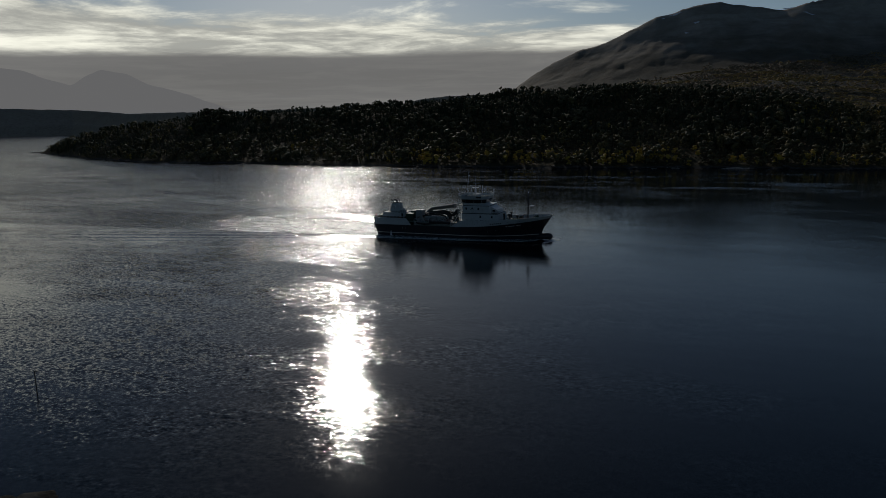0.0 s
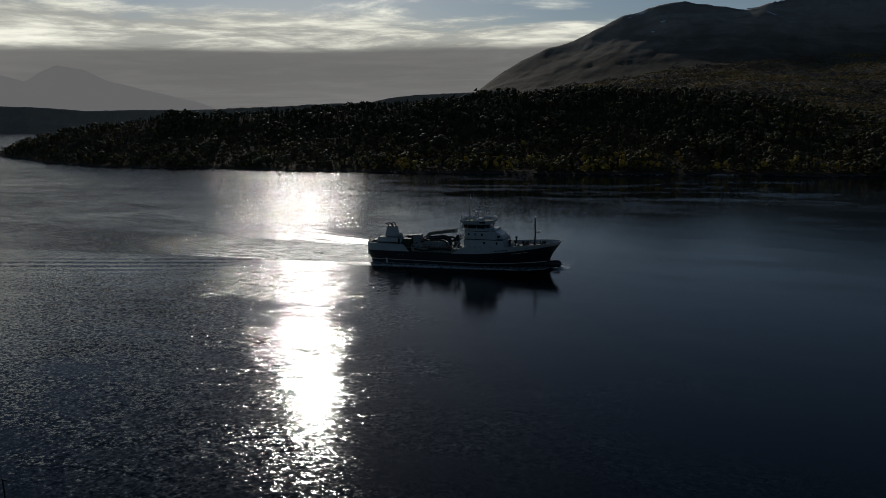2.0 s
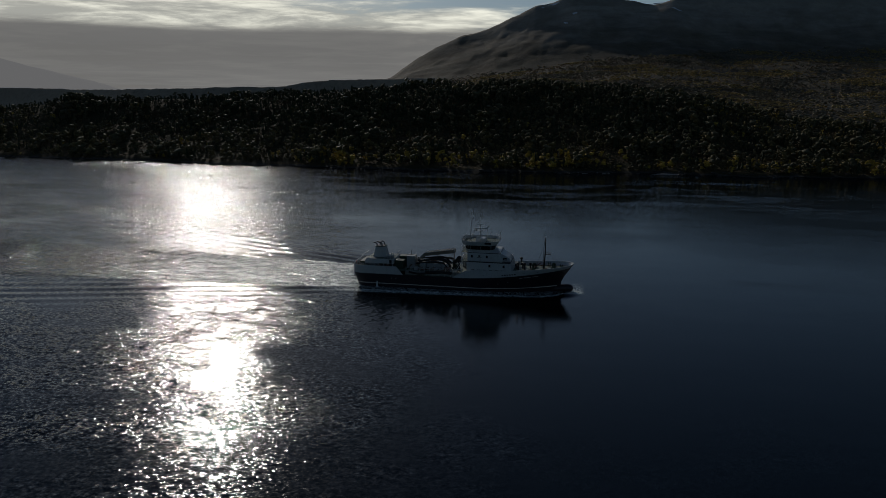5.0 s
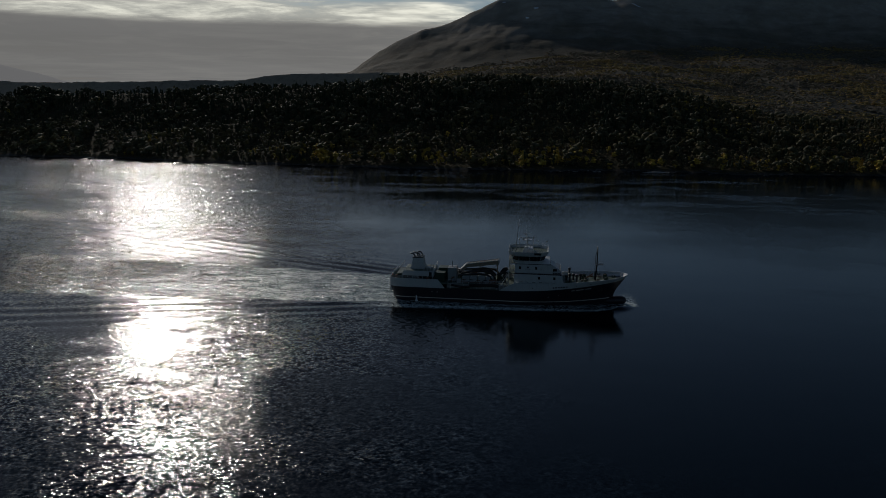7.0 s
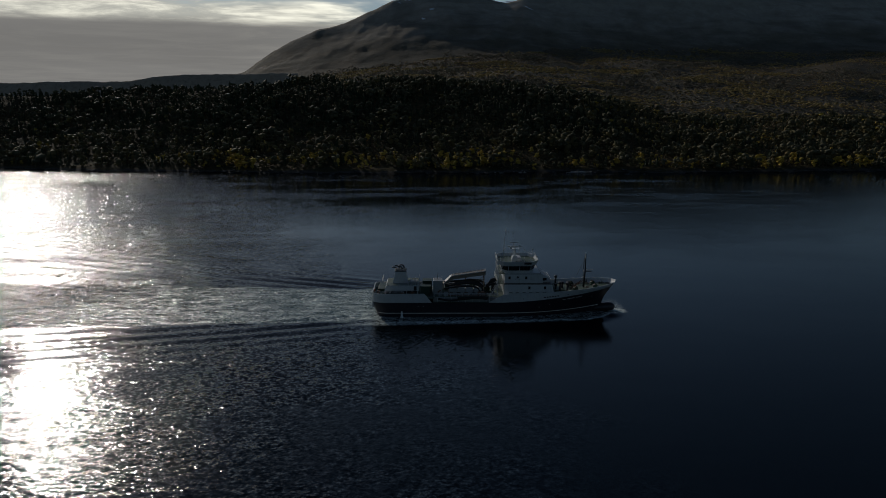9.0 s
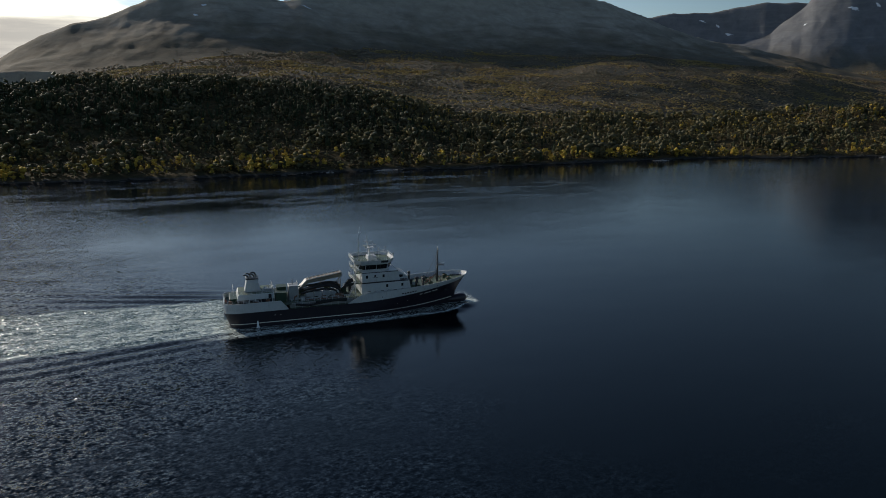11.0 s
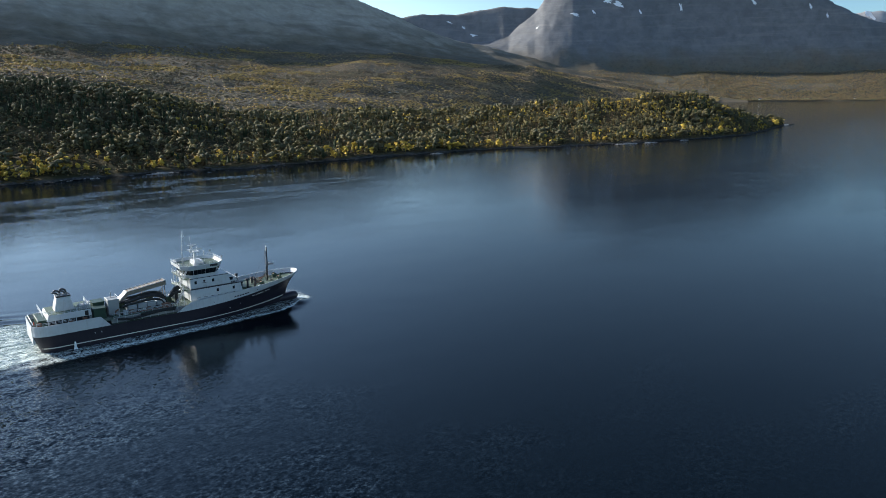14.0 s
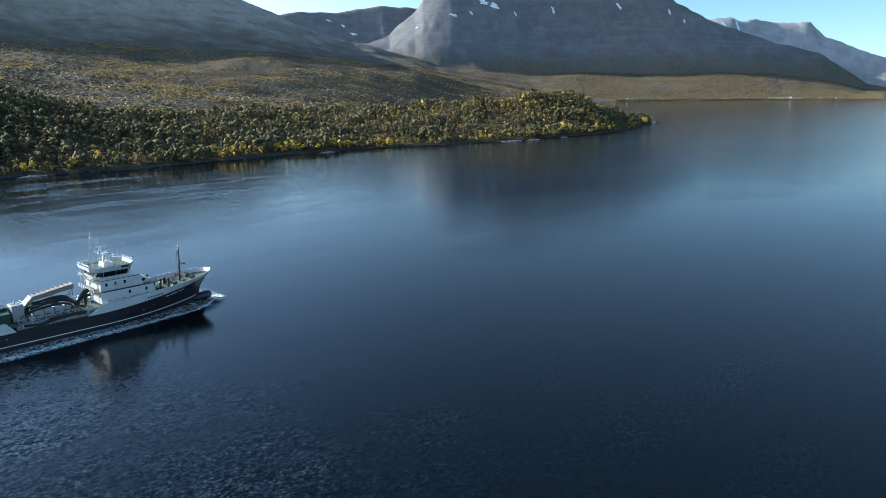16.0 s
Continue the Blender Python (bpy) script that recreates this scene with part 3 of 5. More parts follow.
    wash = m.math("MULTIPLY", m.math("MULTIPLY", inside, m.ramp(fade, 0.0, 0.5)), m.ramp(m.math("ADD", lace, m.math("MULTIPLY", fade, 0.1)), 0.5, 0.7))
    # wash beside the hull
    hx = m.math("DIVIDE", m.math("SUBTRACT", x, 20.0), 13.0)
    hx = m.math("MAXIMUM", m.math("MINIMUM", hx, 1.0), 0.0)
    rim = m.math("SUBTRACT", 213.6, m.math("MULTIPLY", m.math("SUBTRACT", 1.0, m.math("MULTIPLY", hx, hx)), 7.4))
    d = m.math("SUBTRACT", rim, y)
    wide = m.ramp(x, -42.0, 34.0, 7.0, 2.6, False)
    near = m.math("SUBTRACT", 1.0, m.ramp(m.math("DIVIDE", d, wide), 0.35, 1.0))
    near = m.math("MULTIPLY", near, m.math("MULTIPLY", m.ramp(x, -46.0, -36.0), m.math("SUBTRACT", 1.0, m.ramp(x, 34.0, 36.5))))
    near = m.math("MULTIPLY", near, m.ramp(d, -14.0, -1.0))
    rel = m.math("DIVIDE", d, wide)
    crest = m.math("MULTIPLY", m.ramp(rel, 0.4, 0.65), m.math("SUBTRACT", 1.0, m.ramp(rel, 0.8, 1.15)))
    beside = m.math("SUBTRACT", 1.0, m.ramp(rel, 0.95, 1.3))
    near = m.math("MULTIPLY", m.math("MAXIMUM", near, m.math("MULTIPLY", crest, m.math("MULTIPLY", m.ramp(x, -46.0, -36.0), m.math("SUBTRACT", 1.0, m.ramp(x, 34.0, 36.5))))), beside)
    hullwash = m.math("MULTIPLY", near, m.ramp(m.math("ADD", m.noise(1.0, 6, 0.75, m.scaled(0.9, 1.9, 1), 1.3), m.math("ADD", m.math("MULTIPLY", crest, 0.1), m.math("MULTIPLY", m.ramp(rel, 1.0, 0.1), 0.07))), 0.51, 0.7))
    nose = m.math("ADD", m.math("POWER", m.math("DIVIDE", m.math("SUBTRACT", x, 33.2), 2.6), 2.0), m.math("POWER", m.math("DIVIDE", m.math("SUBTRACT", y, 213.2), 2.4), 2.0))
    splash = m.math("MULTIPLY", m.ramp(nose, 1.2, 0.2), m.ramp(m.noise(1.0, 5, 0.7, m.scaled(1.1, 1.1, 1)), 0.36, 0.52))
    foam = m.math("MINIMUM", m.math("ADD", m.math("ADD", wash, hullwash), splash), 1.0)
    churn = m.math("MULTIPLY", m.math("MULTIPLY", inside, fade), m.noise(1.0, 4, 0.68, m.scaled(0.8, 1.1, 1), 0.6))
    h = m.math("ADD", h, m.math("MULTIPLY", churn, 0.14))
    # wind waves of three lengths, each with its own lean
    smooth = m.bump(h, 1.0, 1.0)
    windy = m.math("ADD", m.math("MULTIPLY", m.math("MAXIMUM", m.math("SUBTRACT", gust, 0.1), 0.0), flurry), m.math("ADD", m.math("MULTIPLY", m.math("MULTIPLY", inside, m.ramp(back, 20.0, 260.0, 1.0, 0.2)), 1.3), m.math("MULTIPLY", streaky, 0.5)))
    calm = m.math("ADD", m.math("MULTIPLY", windy, 0.2), m.math("ADD", m.math("MULTIPLY", ruffle, 0.4), m.ramp(across, 250.0, 800.0, 0.15, 0.75)))
    steepest = m.math("MULTIPLY", windy, m.math("MINIMUM", windy, 1.0))
    lean = smooth
    for size, steep, turn, force in ((8.0, 0.42, 12, calm), (2.3, 0.78, 7, windy), (1.1, 0.72, -16, windy), (0.5, 0.36, 21, steepest)):
        n = m.node("ShaderNodeTexNoise")
        m.link(m.scaled(size * 0.8, size, 0.0, turn), n.inputs["Vector"])
        n.inputs["Scale"].default_value, n.inputs["Detail"].default_value = 1.0, 1.0
        tilt = m.vec("MULTIPLY", m.vec("SUBTRACT", n.outputs["Color"], (0.5, 0.5, 0.5)), (steep, steep, 0.0))
        amount = m.node("ShaderNodeVectorMath")
        amount.operation = "SCALE"
        m.link(tilt, amount.inputs[0])
        m.link(force, amount.inputs["Scale"])
        lean = m.vec("ADD", lean, amount.outputs[0])
    m.link(m.vec("NORMALIZE", lean), m.b.inputs["Normal"])
    base = m.mix(m.math("MULTIPLY", inside, fade), (0.0015, 0.004, 0.0065), (0.05, 0.1, 0.09))
    m.colour(m.mix(foam, base, (0.68, 0.75, 0.71)))
    m.rough(m.math("ADD", m.math("ADD", m.ramp(gust, 0.1, 0.6, 0.06, 0.1), m.math("MULTIPLY", race, 0.02)), m.math("MULTIPLY", foam, 0.35)))
    return m.m


def spaced(edges):
    out = [np.arange(a, b, s) for a, b, s in edges]
    return np.concatenate(out + [[edges[-1][1]]])


def build_water():
    xs = spaced([(-12000, -2000, 1000), (-2000, -500, 60), (-500, -150, 2.0), (-150, 45, 1.0), (45, 240, 12), (240, 2000, 80), (2000, 12000, 1000)])
    ys = spaced([(-3000, -200, 400), (-200, 120, 20), (120, 180, 1.2), (180, 250, 0.9), (250, 370, 1.8), (370, 900, 25), (900, 2000, 110), (2000, 12000, 1000)])
    X, Y = np.meshgrid(xs, ys, indexing="ij")
    Z = wake_height(X, Y)
    Z[(X < -560) | (X > 60) | (Y > 400) | (Y < 110)] = 0
    ob = mesh_from("water", np.stack([X, Y, Z], -1).reshape(-1, 3), grid_faces(len(xs), len(ys)), water_material())
    tagged(ob, "dark blue strait water with a foaming ship's wake", "water", kind="structure")


build_water()


# ---- shape helpers ----
def add_box(bm, x0, x1, y0, y1, z0, z1, bevel=0.0, top=None):
    """A box; top gives insets (x0, x1, y0, y1) of its upper face, for battered or flared walls."""
    i = top or (0, 0, 0, 0)
    lo = [bm.verts.new(p) for p in ((x0, y0, z0), (x1, y0, z0), (x1, y1, z0), (x0, y1, z0))]
    hi = [bm.verts.new(p) for p in ((x0 + i[0], y0 + i[2], z1), (x1 - i[1], y0 + i[2], z1), (x1 - i[1], y1 - i[3], z1), (x0 + i[0], y1 - i[3], z1))]
    fs = [bm.faces.new(lo[::-1]), bm.faces.new(hi)]
    fs += [bm.faces.new((lo[k], lo[(k + 1) % 4], hi[(k + 1) % 4], hi[k])) for k in range(4)]
    if bevel:
        bmesh.ops.bevel(bm, geom=list({e for f in fs for e in f.edges}), offset=bevel, segments=1, affect="EDGES")
    return bm


def add_rings(bm, rings, cap=True):
    """A loft through closed rings with the same number of points."""
    vs = [[bm.verts.new(p) for p in r] for r in rings]
    n = len(vs[0])
    for a, b in zip(vs, vs[1:]):
        for k in range(n):
            bm.faces.new((a[k], a[(k + 1) % n], b[(k + 1) % n], b[k]))
    if cap:
        bm.faces.new(vs[0][::-1])
        bm.faces.new(vs[-1])
    return bm


def add_tube(bm, pts, r, sides=6, taper=1.0):
    """A round bar along points."""
    pts = [Vector(p) for p in pts]
    rings = []
    for k, p in enumerate(pts):
        d = (pts[min(k + 1, len(pts) - 1)] - pts[max(k - 1, 0)]).normalized()
        u = d.cross(Vector((0, 0, 1)) if abs(d.z) < 0.9 else Vector((1, 0, 0))).normalized()
        w = d.cross(u)
        q = r * (1 + (taper - 1) * k / max(len(pts) - 1, 1))
        rings.append([p + (u * math.cos(2 * math.pi * j / sides) + w * math.sin(2 * math.pi * j / sides)) * q for j in range(sides)])
    return add_rings(bm, rings)


def box(*a, **k):
    return add_box(bmesh.new(), *a, **k)


def tube(*a, **k):
    return add_tube(bmesh.new(), *a, **k)


def rings(r, cap=True):
    return add_rings(bmesh.new(), r, cap)


# ---- the well boat: x forward, y to port, z up from the waterline ----
ship = tagged(new("ship"), "navy and white fish-carrier ship under way with a white bridge", "ship")
ship.matrix_world = pose(-2.4, 214.0, 0.0, 0, 0, 0)
BEAM = 6.9


def ends_at(z):
    """Where stern and stem stand at a height."""
    stern = -35.0 + max(0.0, 4.2 - z) * 0.35
    stem = np.interp(z, [-2, 0, 2.5, 4, 6, 9], [30.6, 30.8, 31.0, 31.5, 32.9, 35.0])
    return stern, float(stem)


def half_beam(x, z):
    a, b = ends_at(z)
    s = min(max((x - a) / (b - a), 0.0), 1.0)
    k = min(max(z / 8.0, 0.0), 1.0)
    start, power = 0.52 + 0.2 * k, 1.7 + 0.8 * k
    fore = max(0.0, 1 - max(0.0, (s - start) / (1 - start)) ** power) ** (1 - 0.46 * k ** 2)
    aft = 0.7 + 0.3 * (1 - (1 - min(1, s / 0.07)) ** 2.4) ** 0.55
    return BEAM * (0.95 + 0.05 * k) * fore * aft


def sheer(x):
    """The edge between navy and white."""
    return 4.2 + (3.7 * ((x - 2) / 33) ** 1.7 if x > 2 else 0.0)


def rail_top(x):
    """The top edge of the plating."""
    if x < -20.0:
        return 6.8
    if x < -17.4:
        return 6.8 - 2.55 * (x + 20.0) / 2.6
    if x < -0.6:
        return 4.25
    if x < 2.8:
        return 4.25 + 2.35 * (x + 0.6) / 3.4
    return 6.6 + 2.4 * ((x - 2.8) / 32.2) ** 1.5


def skin(levels, nx, inset=0.0, x_from=0.0, x_to=1.0):
    """Rows of points on the starboard side, then mirrored; levels(u, k) gives a height along the length."""
    bm = bmesh.new()
    for sgn in (-1, 1):
        rows = []
        for i in range(nx + 1):
            u = x_from + (x_to - x_from) * i / nx
            row = []
            for k in range(levels[0]):
                xs = -35 + 70 * u
                z = levels[1](xs, k)
                a, b = ends_at(z)
                x = a + (b - a) * u
                row.append(bm.verts.new((x, sgn * max(half_beam(x, z) + inset, 0.02), z)))
            rows.append(row)
        for a, b in zip(rows, rows[1:]):
            for k in range(levels[0] - 1):
                f = (a[k], b[k], b[k + 1], a[k + 1])
                bm.faces.new(f if sgn < 0 else f[::-1])
    return bm


def hull_bm():
    n = 7
    bm = skin((n, lambda x, k: -2.0 + (sheer(x) + 2.0) * k / (n - 1)), 96)
    # transom and bottom edges
    lo = [v for v in bm.verts if abs(v.co.x - ends_at(v.co.z)[0]) < 1e-3]
    star = sorted([v for v in lo if v.co.y < 0], key=lambda v: v.co.z)
    port = sorted([v for v in lo if v.co.y > 0], key=lambda v: v.co.z)
    for k in range(len(star) - 1):
        bm.faces.new((star[k], star[k + 1], port[k + 1], port[k]))
    return bm


hull = part("hull", hull_bm(), NAVY, ship, "navy painted steel hull", True)
part("stripe", skin((2, lambda x, k: 1.0 + 0.24 * k + 0.75 * max(0, (x - 12) / 23) ** 2), 70, 0.03, 0.008, 0.985), STRIPE, hull, "off-white waterline stripe")


def bulb_bm():
    r = []
    for x, q, z in ((28, 0.6, 0.5), (30, 1.15, 0.7), (31.5, 1.3, 0.85), (33, 1.3, 0.95), (34, 1.12, 1.0), (34.6, 0.75, 1.0), (34.9, 0.25, 1.0)):
        r.append([(x, q * math.cos(a) * 0.95, z + q * 1.05 * math.sin(a)) for a in [2 * math.pi * j / 14 for j in range(14)]])
    return rings(r)


part("bulbous_bow", bulb_bm(), NAVY, hull, "", True)


def plating(x0, x1, name, label, sides=(-1,)):
    """White plating above the navy side, with an inner face and a top edge."""
    bm = bmesh.new()
    n = 40
    for sgn in sides:
        prev = None
        for i in range(n + 1):
            x = x0 + (x1 - x0) * i / n
            zs, zt = sheer(x), rail_top(x)
            pts = []
            for z, inn in ((zs, 0.0), (0.5 * (zs + zt), 0.0), (zt, 0.0), (zt, 0.16), (0.5 * (zs + zt), 0.16), (zs, 0.16)):
                a, b = ends_at(z)
                xx = a + (b - a) * (x + 35) / 70
                pts.append(bm.verts.new((xx - (inn if x > 34.4 else 0), sgn * max(half_beam(xx, z) + 0.015 - inn, 0.015), z)))
            if prev:
                for k in range(len(pts)):
                    j = (k + 1) % len(pts)
                    f = (prev[k], pts[k], pts[j], prev[j])
                    bm.faces.new(f if sgn < 0 else f[::-1])
            prev = pts
    return part(name, bm, WHITE, hull, label)


for s in (-1, 1):
    plating(-35, -17.4, "aft_bulwark", "white painted aft bulwark", (s,))
    bow_plating = plating(-0.6, 35, "forward_bulwark", "white painted forward bulwark with flared bow", (s,))
part("transom", rings([[(-35.02, y, 2.3), (-35.02, -y, 2.3), (-35.02, -y, 6.75), (-35.02, y, 6.75)] for y in (-4.75,)] +
                      [[(-34.4, y, 2.3), (-34.4, -y, 2.3), (-34.86, -y, 6.75), (-34.86, y, 6.75)] for y in (-4.75,)]), WHITE, hull, "white transom plate")
for k in range(26):
    x = 20.5 + 14 * (k // 2) / 13
    z = rail_top(x)
    a, b = ends_at(z)
    xx = a + (b - a) * (x + 35) / 70 if x > 30 else x
    h = half_beam(xx, z - 0.1) - 0.2
    if h > 0.3:
        s = -1 if k % 2 else 1
        g = max(half_beam(xx, z - 1.3) - 0.25, 0.2)
        part("bulwark_rib", rings([[(xx + d, s * y, q) for d, y in ((-0.06, w), (0.06, w), (0.06, w - 0.22), (-0.06, w - 0.22))] for w, q in ((g, z - 1.3), (h, z - 0.08))]), WHITE, bow_plating)


def deck_bm(x0, x1, z, inset=0.15, n=30):
    bm = bmesh.new()
    prev = None
    for i in range(n + 1):
        x = x0 + (x1 - x0) * i / n
        h = max(half_beam(x, z(x)) - inset, 0.05)
        row = [bm.verts.new((x, y, zz)) for y, zz in ((-h, z(x)), (h, z(x)), (h, z(x) - 0.12), (-h, z(x) - 0.12))]
        if prev:
            for k in range(4):
                bm.faces.new((prev[k], row[k], row[(k + 1) % 4], prev[(k + 1) % 4]))
        else:
            bm.faces.new(row)
        prev = row
    bm.faces.new(prev[::-1])
    return bm


part("aft_deck", deck_bm(-34.8, -17.6, lambda x: 5.5), GREEN_DECK, ship, "green painted aft deck")
part("main_deck", deck_bm(-18, 3, lambda x: 4.1, 0.02), GREEN_DECK, ship, "green painted main deck")
part("well_deck", deck_bm(-17.6, 3, lambda x: 5.6, 0.9), GREEN_DECK, ship, "green raised cargo deck")
part("cargo_casing", box(-17.8, 4, -5.3, 5.3, 4.1, 5.5), GREY, ship, "pale grey casing under the cargo deck")
part("forecastle_deck", deck_bm(4, 33.3, lambda x: 6.05 + 1.5 * max(0, (x - 12) / 22) ** 1.4, 0.22), GREEN_DECK, ship, "green forecastle deck with gear")


# railings: bars and posts
def railing(pts, height=1.05, mat=WHITE, gap=1.5, bars=3, name="railing", parent=ship):
    top = part(name, tube([(x, y, z + height) for x, y, z in pts], 0.045, 5), mat, parent)
    for k in range(1, bars):
        part("bar", tube([(x, y, z + height * k / bars) for x, y, z in pts], 0.025, 4), mat, top)
    post = None
    for a, b in zip(pts, pts[1:]):
        a, b = Vector(a), Vector(b)
        n = max(1, round((b - a).length / gap))
        for k in range(n + 1):
            p = a.lerp(b, k / n)
            if post is None:
                post = part("post", tube([(0, 0, 0), (0, 0, height)], 0.04, 5), mat, top)
                post.location = p
            else:
                q = post.copy()
                scene.collection.objects.link(q)
                q.location = p
    return top


side = lambda x, z, i=0.95: (x, -half_beam(x, z) + i, z)
railing([side(x, 5.6) for x in (-17.4, -13, -8, -3, 0.5)])
railing([(x, -y, z) for x, y, z in (side(x, 5.6) for x in (-17.4, -13, -8, -3, 0.5))])
railing([(-34.6, y, 6.75) for y in (-4.6, 0, 4.6)], 0.7)
for k in range(9):
    x = -16.6 + 1.95 * k
    y = -half_beam(x, 5) + 0.5
    part("stanchion", tube([(x, y, 4.2), (x, y + 0.15, 5.55)], 0.07, 5), WHITE, ship)
part("ledge", tube([side(x, 5.5, 0.8) for x in (-17.4, -12, -7, -2, 0.2)], 0.12, 6), GREY, ship, "grey deck-edge pipe")


# accommodation house in two tiers, wheelhouse, top deck
def wall_windows(parent, xs, y, z, w, h, mat=GLASS, framed=True):
    for x in xs:
        p = part("window", box(x - w / 2, x + w / 2, y - 0.05, y + 0.02, z, z + h, 0.03), mat, parent, "dark glass window")
        if framed:
            bm = bmesh.new()
            for x0, x1, z0, z1 in ((x - w / 2 - 0.07, x - w / 2, z - 0.07, z + h + 0.07), (x + w / 2, x + w / 2 + 0.07, z - 0.07, z + h + 0.07),
                                   (x - w / 2, x + w / 2, z - 0.07, z), (x - w / 2, x + w / 2, z + h, z + h + 0.07)):
                add_box(bm, x0, x1, y - 0.07, y + 0.01, z0, z1)
            part("frame", bm, WHITE, p)


lower = part("lower_house", box(2.0, 16.3, -5.5, 5.5, 6.0, 9.3, 0.08, (0, 0.7, 0.05, 0.05)), WHITE, ship, "white lower deckhouse tier")
wall_windows(lower, (9.2, 13.6), -5.47, 7.7, 0.62, 0.85)
part("band", box(2.02, 15.7, -5.52, 5.52, 9.12, 9.32), NAVY, lower, "navy painted band")
for k in range(6):
    part("vent_slot", box(3.5 + 1.9 * k, 4.4 + 1.9 * k, -5.56, -5.46, 6.75, 6.85), BLACK, lower)
upper = part("upper_house", box(2.2, 13.2, -5.1, 5.1, 9.32, 12.3, 0.08, (0, 0.9, 0.05, 0.05)), WHITE, ship, "white upper deckhouse tier")
wall_windows(upper, (3.6, 8.3), -5.06, 10.5, 0.62, 0.85)
part("band", box(2.22, 12.5, -5.13, 5.13, 11.98, 12.14), NAVY, upper, "navy painted band")
part("emblem", rings([[(5.9 + 0.3 * math.cos(a), y, 11.1 + 0.3 * math.sin(a)) for a in [j * math.pi / 5 for j in range(10)]] for y in (-5.12, -5.06)]), NAVY, upper, "small dark round emblem")
part("lettering_bar", box(5.2, 6.7, -5.13, -5.07, 10.55, 10.66), NAVY, upper)
part("door", box(2.14, 2.26, -3.4, -2.6, 9.4, 11.3, 0.03), GREY, upper, "grey steel door")
part("door", box(1.94, 2.06, -4.2, -3.4, 6.1, 8.0, 0.03), GREY, lower, "grey steel door")
# sloping front casing on the upper tier
part("front_casing", rings([[(12.0, y, 9.3), (15.6, y, 9.3), (14.9, y, 10.5), (12.3, y, 12.0)] for y in (-3.4, 3.4)]), WHITE, ship, "white sloping casing before the wheelhouse")
part("hatch_window", box(13.2, 14.3, -3.46, -3.38, 9.7, 10.5, 0.03), GLASS, ship)


def octagon(x0, x1, y, c, z):
    return [(x0, -y + c, z), (x0 + c, -y, z), (x1 - c * 1.1, -y, z), (x1, -y + c * 1.3, z), (x1, y - c * 1.3, z), (x1 - c * 1.1, y, z), (x0 + c, y, z), (x0, y - c, z)]


wheel = part("wheelhouse", rings([octagon(1.6, 10.3, 4.7, 1.3, 12.3), octagon(1.5, 10.5, 4.9, 1.3, 13.0)]), WHITE, ship, "white wheelhouse")
part("window_band", rings([octagon(1.58, 10.45, 4.85, 1.3, 13.0), octagon(1.2, 11.0, 5.25, 1.4, 14.35)]), GLASS, wheel, "dark band of bridge windows")
for k in range(7):
    x = 3.2 + 1.05 * k
    part("mullion", tube([(x, -4.9, 13.0), (x + 0.05, -5.3, 14.35)], 0.05, 4), WHITE if k % 3 == 0 else BLACK, wheel)
part("eaves", rings([octagon(0.8, 11.1, 5.3, 1.6, 14.35), octagon(0.3, 11.4, 5.5, 1.7, 14.75)]), WHITE, wheel, "white overhanging roof edge")
top_deck = part("top_deck", rings([octagon(0.4, 11.3, 5.4, 1.7, 14.76), octagon(0.4, 11.3, 5.4, 1.7, 14.87)]), GREEN_DECK, wheel, "green roof deck")


def parapet_bm():
    bm = bmesh.new()
    out0, out1 = octagon(0.3, 11.4, 5.5, 1.7, 14.75), octagon(0.1, 11.8, 5.75, 1.8, 15.7)
    in1, in0 = octagon(0.22, 11.68, 5.63, 1.8, 15.7), octagon(0.42, 11.28, 5.38, 1.7, 14.87)
    vs = [[bm.verts.new(p) for p in r] for r in (out0, out1, in1, in0)]
    for a, b in zip(vs, vs[1:]):
        for k in range(8):
            bm.faces.new((a[k], a[(k + 1) % 8], b[(k + 1) % 8], b[k]))
    return bm


part("parapet", parapet_bm(), WHITE, wheel, "white parapet round the roof deck")
part("parapet_opening", box(7.6, 9.6, -5.76, -5.5, 14.9, 15.5, 0.03), BLACK, wheel, "dark slot in the parapet")
railing([(7.6, -5.6, 15.7), (9.7, -5.6, 15.7), (11.6, -3.3, 15.7), (11.6, 3.3, 15.7), (9.7, 5.6, 15.7)], 0.6, WHITE, 1.2, 2)
railing([(0.25, 3.8, 15.7), (0.25, -3.8, 15.7), (1.95, -5.6, 15.7)], 0.6, WHITE, 1.2, 2)
part("roof_cabin", box(4.6, 7.4, -1.7, 1.7, 14.87, 15.95, 0.05, (0.2, 0.3, 0.1, 0.1)), WHITE, ship, "white housing on the roof deck")
part("roof_panel", rings([[(4.2, -2.9, 14.9), (5.4, -2.9, 14.9), (5.9, -2.7, 16.7), (4.7, -2.7, 16.7)], [(4.2, -2.6, 14.9), (5.4, -2.6, 14.9), (5.9, -2.4, 16.7), (4.7, -2.4, 16.7)]]), WHITE, ship, "white tilted panel")

# masts and aerials over the bridge
mast = part("main_mast", tube([(2.2, 0.4, 14.8), (2.4, 0.4, 19), (2.9, 0.4, 24.3)], 0.16, 7, 0.35), WHITE, ship, "slender white mast", True)
for z, w in ((22.6, 0.5), (20.2, 0.6)):
    part("yard", tube([(2.6, 0.4 - w, z), (2.6, 0.4 + w, z)], 0.05, 5), WHITE, mast)
part("lantern", rings([[(3.1 + 0.14 * math.cos(a), 0.4 + 0.14 * math.sin(a), z) for a in [j * math.pi / 4 for j in range(8)]] for z in (22.5, 22.85)]), WHITE, mast)
radar = part("radar_mast", box(5.2, 5.8, -0.3, 0.3, 15.9, 18.2, 0.03, (0.1, 0.1, 0.05, 0.05)), WHITE, ship, "white radar tower")
